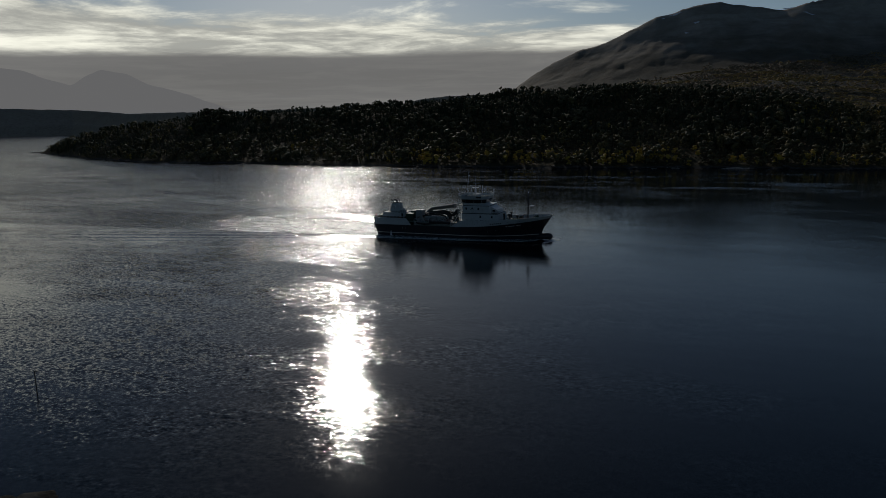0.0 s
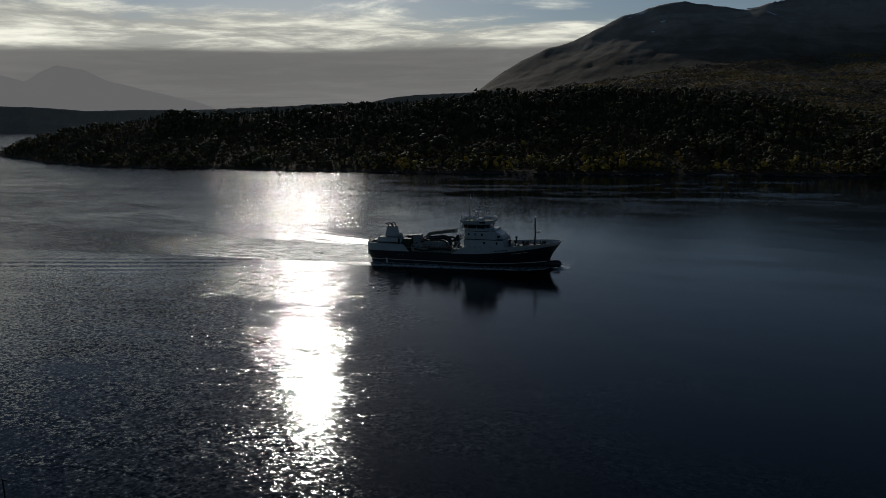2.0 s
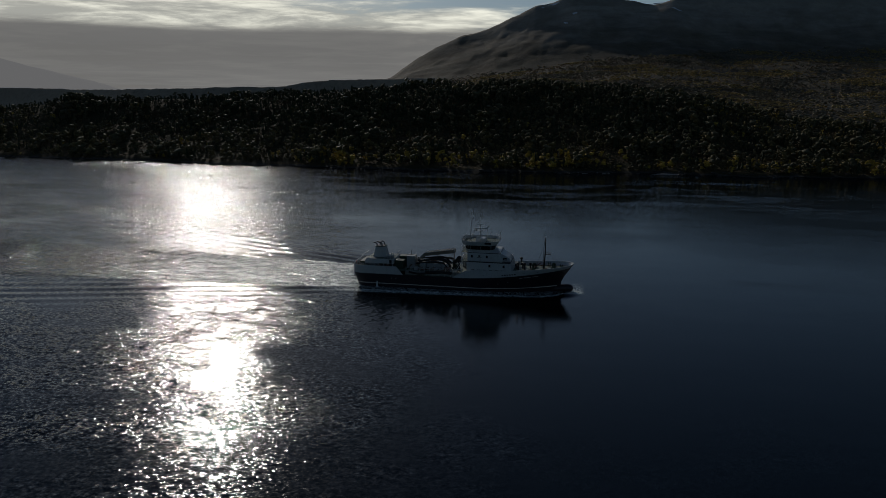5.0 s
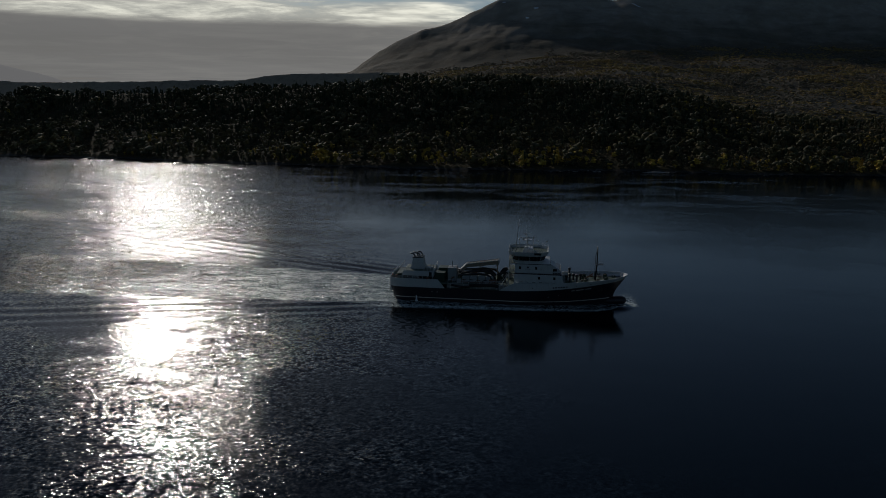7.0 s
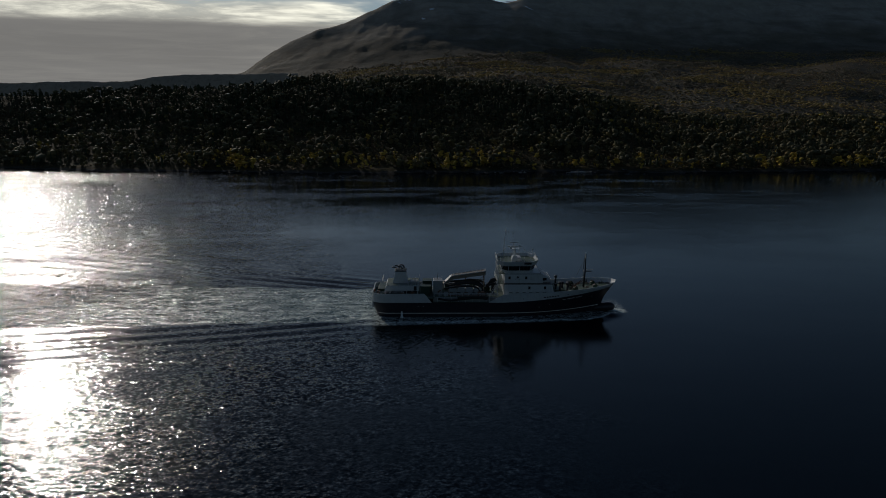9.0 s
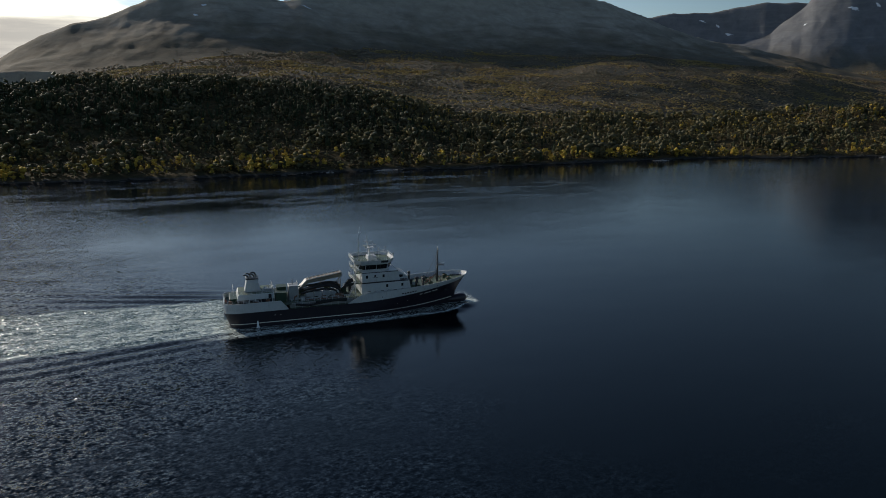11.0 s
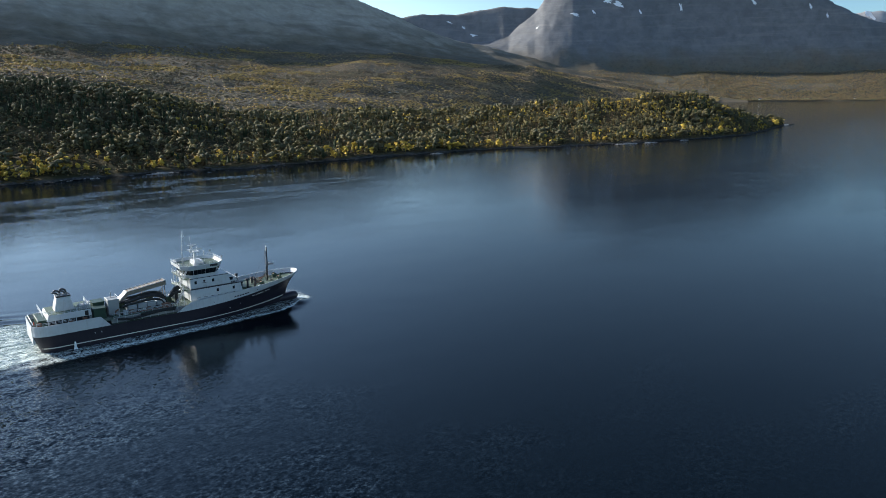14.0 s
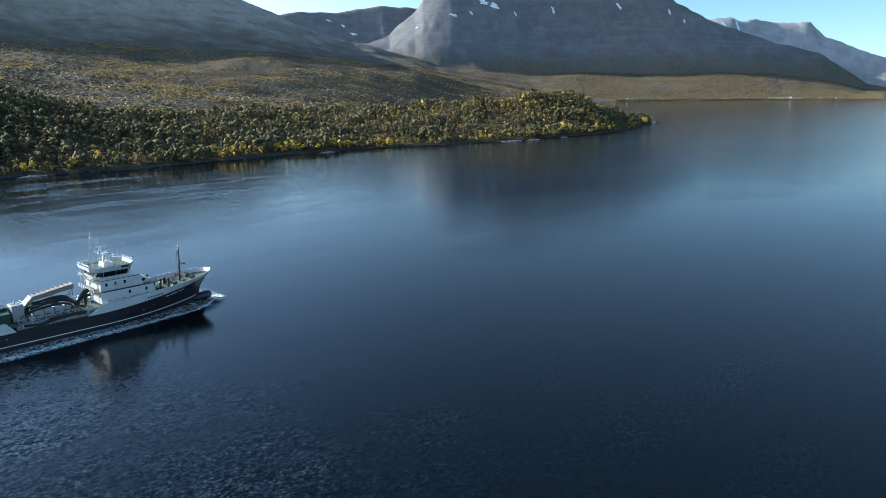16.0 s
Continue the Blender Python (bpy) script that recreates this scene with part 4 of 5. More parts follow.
part("platform", box(4.3, 6.7, -0.9, 0.9, 18.2, 18.3), WHITE, radar)
part("scanner", box(3.4, 7.6, -0.12, 0.12, 18.75, 19.0, 0.04), WHITE, radar, "white radar scanner")
part("scanner_foot", tube([(5.5, 0, 18.3), (5.5, 0, 18.75)], 0.2, 8), WHITE, radar)
part("scanner", box(4.2, 6.6, 0.95, 1.15, 19.75, 19.95, 0.04), WHITE, radar, "white radar scanner")
part("scanner_foot", tube([(5.3, 1.05, 18.3), (5.3, 1.05, 19.75)], 0.12, 8), WHITE, radar)
part("dome", rings([[(4.3 + q * math.cos(a), -0.9 + q * math.sin(a), z) for a in [j * math.pi / 5 for j in range(10)]] for q, z in ((0.28, 18.3), (0.36, 18.7), (0.3, 19.05), (0.1, 19.2))]), WHITE, radar, "white aerial dome", True)
part("aerial", tube([(5.1, 1.6, 14.9), (5.1, 1.7, 22.2)], 0.08, 5, 0.5), WHITE, ship, "thin white whip aerial")
for x, y in ((11.2, -4.6), (11.2, 4.6), (1.0, -4.8)):
    l = part("searchlight", tube([(x, y, 15.9), (x, y, 16.9)], 0.06, 5), WHITE, ship)
    part("lamp", tube([(x - 0.2, y, 17.0), (x + 0.25, y, 17.05)], 0.2, 8), GREY, l)


for x, y, h in ((3.0, 2.6, 17.6), (3.4, -2.2, 17.2), (8.6, 1.8, 17.4), (9.8, -2.6, 16.9), (7.2, 3.2, 18.4), (6.4, -3.0, 17.0)):
    w = part("aerial_post", tube([(x, y, 14.87), (x, y, h)], 0.06, 5), WHITE, ship)
    part("aerial_head", tube([(x, y, h), (x, y, h + 0.35)], 0.16, 7), WHITE, w, "", True)
for y in (-5.0, -2.4, 0.4, 3.0):
    part("gallery_post", tube([(0.25, y, 5.6), (0.45, y, 14.4)], 0.07, 5), WHITE, ship, "white gallery post")
# stairs and landings behind the house
def stairs(a, b, width, name="stair"):
    a, b = Vector(a), Vector(b)
    s = part(name, tube([a, b], 0.07, 4), WHITE, ship, "white steel stair")
    part("string", tube([a + Vector((0, width, 0)), b + Vector((0, width, 0))], 0.07, 4), WHITE, s)
    part("handrail", tube([a + Vector((0, 0, 1)), b + Vector((0, 0, 1))], 0.035, 4), WHITE, s)
    n = max(3, round(abs(b.z - a.z) / 0.3))
    for k in range(1, n):
        p = a.lerp(b, k / n)
        part("tread", box(p.x - 0.13, p.x + 0.13, p.y, p.y + width, p.z - 0.02, p.z + 0.02), GREY, s)


for z, x in ((9.3, 0.2), (12.25, 0.5)):
    part("landing", box(x, 2.2, -5.2, 5.2, z - 0.1, z), GREEN_DECK, ship, "green gallery deck behind the house")
    railing([(2.1, -5.1, z), (x + 0.05, -5.1, z), (x + 0.05, 5.1, z)], 1.05, WHITE, 1.3)
stairs((-1.6, -4.6, 5.6), (0.6, -4.6, 9.25), 0.8)
stairs((0.4, -1.5, 9.3), (1.6, -1.5, 12.2), 0.8)
stairs((0.7, -4.9, 12.3), (1.9, -4.9, 14.8), 0.7)
railing([(2.6, -5.4, 9.35), (12.4, -5.4, 9.35)], 0.35, WHITE, 2.0, 1)
railing([(13.6, -5.0, 9.35), (15.4, -4.4, 9.35), (15.4, 4.4, 9.35)], 0.9, WHITE, 1.2, 2)

# aft deckhouse, funnel and exhausts
knack = random.Random(9)
aft = part("aft_house", box(-31.6, -21.8, -4.4, 4.4, 7.0, 8.5, 0.1, (0.5, 0.1, 0.12, 0.12)), WHITE, ship, "white aft deckhouse")
part("roof_deck", box(-31.0, -22.0, -4.1, 4.1, 8.49, 8.54), GREEN_DECK, aft, "dull green deckhouse roof")
# solid black block in place of the shaded space below the house
part("shade_block", box(-31.0, -22.1, -4.1, 4.1, 5.5, 7.0), BLACK, aft, "black block standing in for the shade under the deckhouse")
for k in range(7):
    x = -31.3 + 1.5 * k
    part("pillar", tube([(x, -4.3, 5.5), (x, -4.35, 7.05)], 0.09, 5), WHITE, aft)
part("casing", box(-33.4, -31.2, -3.6, 3.6, 5.5, 7.4, 0.08), DARK_GREEN, aft, "dark green winch casing on the poop")
for x, y, h in ((-33.2, -4.2, 1.6), (-32.2, -5.0, 1.2), (-26.5, -5.3, 1.3), (-23.6, -5.4, 1.5), (-29.4, -5.2, 1.2)):
    part("mooring_gear", box(x - 0.5, x + 0.5, y - 0.3, y + 0.3, 5.5, 5.5 + h, 0.08), knack.choice((BLACK, RUST, DARK_GREEN)), ship, "worn mooring gear on the poop deck")
# closed black panel imitates the shade inside a doorway
part("door", box(-23.3, -22.5, -4.42, -4.25, 7.1, 8.3, 0.03), BLACK, aft, "black panel painted as a shaded doorway")
part("box_locker", box(-24.4, -22.4, -3.6, -1.2, 8.5, 9.5, 0.1), GREY, aft, "pale grey engine-room ventilator house")
railing([(-24.8, -4.2, 8.5), (-21.9, -4.2, 8.5), (-21.9, 4.2, 8.5)], 1.2, WHITE, 1.0)
funnel = part("funnel", box(-29.4, -25.0, -2.0, 2.0, 8.5, 11.9, 0.15, (0.8, 0.7, 0.45, 0.45)), WHITE, ship, "white tapered funnel casing")
part("funnel_cap", box(-28.8, -25.5, -1.7, 1.7, 11.9, 12.15, 0.05), BLACK, funnel, "black cap")
for k, (x, y) in enumerate(((-28.2, -0.8), (-27.6, 0.6), (-26.7, -0.5), (-26.2, 0.7))):
    part("exhaust_pipe", tube([(x, y, 12.0), (x, y, 12.5 + 0.1 * k), (x - 0.25, y, 12.85 + 0.1 * k), (x - 0.75, y, 13.05 + 0.1 * k), (x - 1.25, y, 13.0 + 0.1 * k)], 0.22, 8, 0.9), BLACK, funnel, "sooty black exhaust pipe", True)
    part("pipe_lagging", tube([(x, y, 12.0), (x, y, 12.45)], 0.3, 8), GREY, funnel, "", True)
part("funnel_door", box(-27.9, -26.9, -1.86, -1.7, 9.2, 10.9, 0.03), WHITE, funnel)
railing([(-32.3, -4.3, 8.5), (-32.3, 4.3, 8.5)], 1.0)
railing([(-32.3, -4.3, 8.5), (-30.4, -4.3, 8.5), (-25, -4.3, 8.5)], 1.0)
for x, y in ((-24.2, -3.3), (-23.0, -2.6), (-22.2, -3.6)):
    v = part("cowl_vent", tube([(x, y, 8.5), (x, y, 10.0), (x + 0.3, y, 10.3)], 0.2, 8), WHITE, ship, "white cowl ventilator", True)
railing([side(x, 6.8, 0.25) for x in (-34, -30, -26)], 0.6, WHITE, 1.4, 2)
part("life_ring", rings([[(-34.3 + 0.09 * math.cos(b), (0.33 + 0.09 * math.sin(b)) * math.cos(a) - 4.2, 7.2 + (0.33 + 0.09 * math.sin(b)) * math.sin(a)) for b in [j * math.pi / 3 for j in range(6)]] for a in [i * math.pi / 6 for i in range(13)]], False), ORANGE, ship, "orange life ring")

# foremast and forecastle gear
fore = part("foremast", tube([(25.6, 0, 6.6), (25.9, 0, 12), (25.9, 0, 16.7)], 0.26, 8, 0.55), BLACK, ship, "black tubular foremast", True)
part("ladder_rail", tube([(25.3, -0.35, 7), (25.5, -0.35, 15.5)], 0.05, 4), BLACK, fore)
part("ladder_rail", tube([(25.3, 0.35, 7), (25.5, 0.35, 15.5)], 0.05, 4), BLACK, fore)
for k in range(20):
    part("rung", tube([(25.3 + 0.01 * k, -0.35, 7.2 + 0.41 * k), (25.3 + 0.01 * k, 0.35, 7.2 + 0.41 * k)], 0.025, 4), BLACK, fore)
part("crosstree", box(25.7, 27.6, -0.5, 0.5, 11.5, 11.65), BLACK, fore)
part("scanner", box(26.3, 28.1, -0.1, 0.1, 11.95, 12.1, 0.03), WHITE, fore, "small white radar scanner")
part("yard", tube([(25.9, -1.0, 15.6), (25.9, 1.0, 15.6)], 0.05, 5), BLACK, fore)
part("lamp", tube([(25.9, 0, 16.6), (25.9, 0, 17.1)], 0.13, 6), WHITE, fore)
for y in (-3.5, 3.5):
    part("stay", tube([(26, 0, 15.8), (23, y, 7.0)], 0.03, 4), BLACK, fore)
part("stay", tube([(26, 0, 12.5), (31.5, 0, 8.2)], 0.03, 4), BLACK, fore)


def winch(x, y, z, s=1.0):
    w = part("winch", box(x - 1.0 * s, x + 1.0 * s, y - 0.9 * s, y + 0.9 * s, z, z + 0.45 * s, 0.05), DARK_GREEN, ship, "dark green mooring winch")
    part("drum", tube([(x, y - 0.8 * s, z + 0.9 * s), (x, y + 0.8 * s, z + 0.9 * s)], 0.5 * s, 10), RUST, w, "rope drum", True)
    for yy in (-0.85, 0.85):
        part("flange", tube([(x, y + yy * s, z + 0.9 * s), (x, y + (yy + 0.08) * s, z + 0.9 * s)], 0.75 * s, 12), DARK_GREEN, w)
    part("motor", box(x - 0.9 * s, x - 0.3 * s, y - 0.4 * s, y + 0.4 * s, z + 0.45 * s, z + 1.2 * s, 0.05), DARK_GREEN, w)


winch(28.6, -1.6, 7.1, 0.75)
winch(28.6, 1.8, 7.1, 0.75)
winch(22.8, -2.6, 6.5, 0.8)
winch(22.5, 2.6, 6.5, 0.8)
for x, y, h in ((18.0, -4.4, 3.0), (20.0, -4.8, 2.9), (18.2, 4.4, 2.6), (19.2, -1.2, 2.2), (17.2, -1.8, 1.8), (21.4, 1.0, 1.7)):
    p = part("vent_post", tube([(x, y, 6.1), (x, y, 6.1 + h)], 0.3, 8), BLACK, ship, "black ventilator post", True)
    part("vent_head", tube([(x, y, 6.0 + h), (x, y, 6.55 + h)], 0.46, 8), BLACK, p, "", True)
for y in (-1.1, -0.3):
    part("gangway_string", tube([(21.6, y, 6.5), (24.8, y, 8.9)], 0.1, 4), RUST, ship, "rusty stowed gangway rail")
for k in range(8):
    q = 21.8 + 0.4 * k
    part("gangway_step", box(q - 0.1, q + 0.1, -1.1, -0.3, 6.6 + 0.3 * k, 6.66 + 0.3 * k), RUST, ship)
part("hatch", box(16.9, 19.6, -3.0, 3.0, 6.1, 6.9, 0.08), GREEN_DECK, ship, "green cargo hatch")
for x, y in ((31.0, -2.2), (31.0, 2.2), (27, -4.6), (27, 4.6), (21.5, -5.2)):
    b = part("bollard", box(x - 0.5, x + 0.5, y - 0.18, y + 0.18, 6.6 if x < 25 else 7.2, 6.7 if x < 25 else 7.35), DARK_GREEN, ship)
    for q in (-0.3, 0.3):
        part("bitt", tube([(x + q, y, 6.6 if x < 25 else 7.2), (x + q, y, 7.2 if x < 25 else 7.9)], 0.14, 8), DARK_GREEN, b)

# fish-handling gear amidships
part("tool_cabin", box(-17.8, -15.2, -3.2, 0.4, 5.6, 9.6, 0.06), GREY, ship, "weathered grey control cabin")
part("cabin_pipe", tube([(-16.6, -1.4, 9.6), (-16.6, -1.4, 11.2)], 0.12, 6), GREY, ship)
part("cabin_rail", tube([(-17.7, -3.1, 10.1), (-15.3, -3.1, 10.1), (-15.3, 0.3, 10.1)], 0.05, 4), GREY, ship)
for x0, x1, y0, y1, z1 in ((-21.4, -18.6, -4.4, -1.6, 8.2), (-20.8, -18.2, -1.0, 2.2, 8.9)):
    c = part("green_locker", box(x0, x1, y0, y1, 5.5, z1, 0.06), DARK_GREEN, ship, "dark green steel deck locker")
    part("lid", box(x0 - 0.08, x1 + 0.08, y0 - 0.08, y1 + 0.08, z1, z1 + 0.12), DARK_GREEN, c)
part("red_gear", tube([(-16.6, -4.6, 5.6), (-16.4, -4.4, 6.8), (-15.7, -4.5, 7.2)], 0.22, 6), RUST, ship, "rust-red pump fitting")
for k in range(4):
    x = -13.4 + 2.35 * k
    t = part("fish_tank", box(x, x + 2.2, -4.2, -1.4, 5.6, 7.5, 0.18), GREY, ship, "pale grey fish-grading tank")
    part("lid", box(x + 0.2, x + 2.0, -4.0, -1.6, 7.5, 7.62, 0.03), GREY, t)


# covered chute: sloping foot, long body with cross bars, trestle legs
def chute():
    y0, y1 = -0.6, 1.8
    body = part("fish_chute", rings([[(-15.0, y, 7.9), (-12.6, y, 10.2), (-2.8, y, 11.7), (-2.8, y, 10.6), (-12.2, y, 9.3), (-14.0, y, 7.7)] for y in (y0, y1)]), TAN, ship, "weathered aluminium fish chute")
    for k in range(9):
        x = -11.9 + 1.1 * k
        z = 10.3 + 1.5 * (x + 12.6) / 9.8
        part("cross_bar", box(x - 0.07, x + 0.07, y0 - 0.12, y1 + 0.12, z - 0.05, z + 0.16), GREY, body)
    part("end_plate", rings([[(-14.8, y, 8.1), (-12.6, y, 10.32), (-12.3, y, 10.2), (-14.5, y, 8.0)] for y in (y0 - 0.1, y1 + 0.1)]), GREY, body, "white sloping end plate")
    for y in (y0 - 0.05, y1 + 0.05):
        part("edge_rail", tube([(-12.6, y, 10.28), (-2.7, y, 11.78)], 0.09, 5), WHITE, body, "pale edge rail")
    part("end_frame", box(-3.0, -2.7, y0 - 0.1, y1 + 0.1, 10.5, 11.8, 0.03), GREY, body)
    for x in (-3.2, -8.5):
        for y in (y0, y1):
            part("leg", tube([(x, y, 5.6), (x, y, 10.8)], 0.1, 5), TAN, body)
    part("brace", tube([(-8.5, y0, 6), (-3.2, y0, 10.4)], 0.06, 4), TAN, body)
    part("brace", tube([(-8.5, y0, 9.9), (-3.2, y0, 8.2)], 0.06, 4), TAN, body)
    part("beam", tube([(-11.5, y0, 8.6), (-3.0, y0, 9.3)], 0.08, 4), TAN, body)


chute()
for x, y, z1, m_ in ((-13.6, 2.6, 7.0, DARK_GREEN), (-10.4, 3.4, 7.6, RUST), (-6.4, 3.6, 7.2, DARK_GREEN), (-4.4, -4.6, 6.8, RUST), (0.2, 3.2, 7.4, GREY), (-15.6, 3.0, 8.0, GREY), (-2.4, 0.6, 7.0, DARK_GREEN)):
    part("deck_machine", box(x - 0.9, x + 0.9, y - 0.7, y + 0.7, 5.6, z1, 0.1), m_, ship, "worn steel deck machinery")
for k in range(6):
    x = -13.5 + 2.1 * k
    part("pipe_bend", tube([(x, -4.7, 5.6), (x, -4.75, 6.3), (x + 0.5, -4.75, 6.55), (x + 1.3, -4.7, 6.5)], 0.13, 6), BLACK if k % 2 else RUST, ship, "", True)
part("pipe_run", tube([(-14.5, -5.0, 5.85), (-2.5, -5.0, 5.85)], 0.16, 6), RUST, ship, "rusty deck pipe run")


def crane():
    c = part("deck_crane", tube([(-0.9, -2.6, 5.6), (-0.9, -2.6, 8.6)], 0.42, 10), BLACK, ship, "black folded knuckle-boom crane")
    part("boom", rings([[(-3.0, y, 7.9), (-2.2, y, 7.6), (0.2, y, 9.7), (-0.3, y, 10.4), (-1.2, y, 10.2)] for y in (-3.0, -2.2)]), BLACK, c)
    part("jib", rings([[(-3.2, -3.4, 8.0), (-2.7, -3.4, 8.6), (0.1, -3.4, 9.2), (0.2, -3.4, 8.5)], [(-3.2, -3.05, 8.0), (-2.7, -3.05, 8.6), (0.1, -3.05, 9.2), (0.2, -3.05, 8.5)]]), BLACK, c)
    part("ram", tube([(-0.9, -2.3, 7.0), (-2.8, -2.4, 8.1)], 0.1, 6), GREY, c)


crane()


def hose(pts, r, label="black ribbed fish hose lying on deck"):
    # smooth the run through the points
    p = [Vector(q) for q in pts]
    run = []
    for k in range(len(p) - 1):
        a, b, c, d = p[max(k - 1, 0)], p[k], p[k + 1], p[min(k + 2, len(p) - 1)]
        for j in range(6):
            t = j / 6
            run.append(0.5 * (2 * b + (c - a) * t + (2 * a - 5 * b + 4 * c - d) * t * t + (3 * b - a - 3 * c + d) * t ** 3))
    run.append(p[-1])
    part("hose", tube(run, r, 8), RUBBER, ship, label, True)


hose([(-14.5, -1.6, 8.0), (-11, -1.9, 8.5), (-7, -1.4, 8.9), (-4.6, -2.0, 8.1), (-3.6, -2.6, 6.6)], 0.32)
hose([(-13.8, -3.0, 8.1), (-10, -2.6, 8.6), (-6.4, -2.4, 8.6), (-4.2, -3.0, 7.6), (-3.6, -3.4, 6.0)], 0.32)
hose([(-12, 2.6, 7.2), (-8, 3.0, 8.2), (-4, 2.8, 8.0), (-2.6, 2.6, 6.2)], 0.32)
hose([(-16.4, -6.2, 5.2), (-13, -6.4, 4.75), (-9, -6.45, 5.2), (-5.5, -6.4, 5.45), (-2.6, -6.4, 5.2)], 0.3, "black fish hose hung along the deck edge")
hose([(-11, -6.3, 5.45), (-7, -6.4, 5.65), (-2.4, -6.35, 5.55)], 0.26, "black fish hose hung along the deck edge")
hose([(-14.6, -3.6, 7.4), (-11.5, -3.8, 8.0), (-8, -3.4, 8.1), (-5.4, -3.8, 7.7), (-4.2, -4.3, 6.0)], 0.3)
hose([(-14.8, 0.2, 8.4), (-10, -0.9, 9.0), (-6, -0.8, 9.2), (-3.4, -1.4, 7.4)], 0.28)
knick = random.Random(5)
for k in range(16):
    x, y = knick.uniform(-17.2, -1.0), knick.choice((-4.7, -4.9, -1.0, 2.2, 3.6))
    w, h = knick.uniform(0.25, 0.6), knick.uniform(0.4, 1.3)
    part("deck_gear", box(x - w, x + w, y - w * 0.6, y + w * 0.6, 5.6, 5.6 + h, 0.06), knick.choice((RUST, BLACK, GREY, DARK_GREEN)), ship, "small worn deck gear")
for k in range(7):
    x, y = knick.uniform(22, 30), knick.uniform(-3.4, 3.4)
    part("coiled_rope", tube([(x + 0.45 * math.cos(a), y + 0.45 * math.sin(a), 6.75 + 0.06 * (x - 21) + 0.03 * a) for a in [j * 0.7 for j in range(20)]], 0.09, 5), RUST if k % 2 else TAN, ship, "coiled mooring rope on deck", True)
part("side_ladder", tube([(-2.0, -6.95, 4.3), (-2.0, -6.6, 7.0)], 0.07, 5), WHITE, ship, "white boarding post")

# ship's name and marks as plain bars on the bow
for k, w in enumerate((0.9, 2.2, 1.7)):
    x = 18.6 + (0, 1.3, 4.0)[k]
    y = -half_beam(x + w / 2, 6.3)
    bm = bmesh.new()
    pts = [(q, -half_beam(q, z) - 0.03, z) for q, z in ((x, sheer(x) - 0.72), (x + w, sheer(x + w) - 0.72), (x + w, sheer(x + w) - 0.48), (x, sheer(x) - 0.48))]
    inn = [(a, b + 0.05, c) for a, b, c in pts]
    part("name_bar", rings([pts, inn]), STRIPE, hull, "pale painted name bar")
for k in range(6):
    x = 13.2 + 0.75 * k
    z = sheer(x) + 0.75
    pts = [(q, -half_beam(q, h) - 0.05, h) for q, h in ((x, z), (x + 0.5, z), (x + 0.5, z + 0.32), (x, z + 0.32))]
    part("lettering_bar", rings([pts, [(a, b + 0.05, c) for a, b, c in pts]]), NAVY, hull, "dark lettering bar")
for x, dz in ((7.5, 0.9), (20, 0.9), (24, 0.95), (-22, -1.2), (-20.5, -1.2), (12, -2.0), (15, -1.6)):
    z = sheer(x) + dz
    y = -half_beam(x, z) - 0.03
    part("porthole", rings([[(x + 0.13 * math.cos(a), y + d, z + 0.13 * math.sin(a)) for a in [j * math.pi / 4 for j in range(8)]] for d in (-0.03, 0.06)]), BLACK if dz > 0 else STRIPE, hull, "small round hull opening")
# cooling water falling from the side
part("overboard_water", rings([[(-26.6 + q * math.cos(a), -7.15 + 0.5 * q * math.sin(a), z) for a in [j * math.pi / 3 for j in range(6)]] for q, z in ((0.16, 1.9), (0.22, 1.2), (0.3, 0.5), (0.5, 0.0))]), SNOW, hull, "white stream of overboard water")
# anchor
a = part("anchor", tube([(27.2, -half_beam(27.2, 5.4) - 0.25, 4.7), (27.2, -half_beam(27.2, 5.4) - 0.15, 6.0)], 0.12, 6), BLACK, hull, "black stowed anchor")
part("fluke", box(26.7, 27.7, -half_beam(27.2, 4.9) - 0.4, -half_beam(27.2, 4.9) - 0.1, 4.6, 4.9), BLACK, a)


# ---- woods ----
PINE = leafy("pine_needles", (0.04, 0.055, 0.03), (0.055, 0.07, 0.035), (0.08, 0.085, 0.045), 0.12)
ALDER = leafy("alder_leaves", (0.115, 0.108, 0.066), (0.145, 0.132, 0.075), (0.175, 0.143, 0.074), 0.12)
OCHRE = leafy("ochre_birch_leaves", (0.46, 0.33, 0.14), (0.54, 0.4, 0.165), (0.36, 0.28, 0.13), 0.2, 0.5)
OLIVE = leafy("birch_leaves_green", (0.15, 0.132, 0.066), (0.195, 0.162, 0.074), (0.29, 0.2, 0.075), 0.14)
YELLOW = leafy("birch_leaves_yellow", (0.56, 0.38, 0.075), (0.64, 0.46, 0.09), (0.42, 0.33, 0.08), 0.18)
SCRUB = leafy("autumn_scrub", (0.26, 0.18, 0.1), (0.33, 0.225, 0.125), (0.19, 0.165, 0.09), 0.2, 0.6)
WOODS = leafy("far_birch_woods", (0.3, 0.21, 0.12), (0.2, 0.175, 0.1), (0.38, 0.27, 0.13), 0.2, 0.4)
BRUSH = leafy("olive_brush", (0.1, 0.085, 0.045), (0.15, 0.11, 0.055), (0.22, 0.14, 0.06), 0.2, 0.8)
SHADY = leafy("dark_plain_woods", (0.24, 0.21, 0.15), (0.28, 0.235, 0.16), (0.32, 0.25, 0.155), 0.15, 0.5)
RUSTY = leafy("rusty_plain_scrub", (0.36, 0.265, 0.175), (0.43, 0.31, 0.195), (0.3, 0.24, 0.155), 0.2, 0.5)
BARK_M = Mat("grey_bark", (0.16, 0.14, 0.12), 0.9)
BARK_M.colour(BARK_M.mix(BARK_M.ramp(BARK_M.noise(3.0), 0.4, 0.6), (0.22, 0.2, 0.18), (0.07, 0.06, 0.05)))
BARK = BARK_M.m
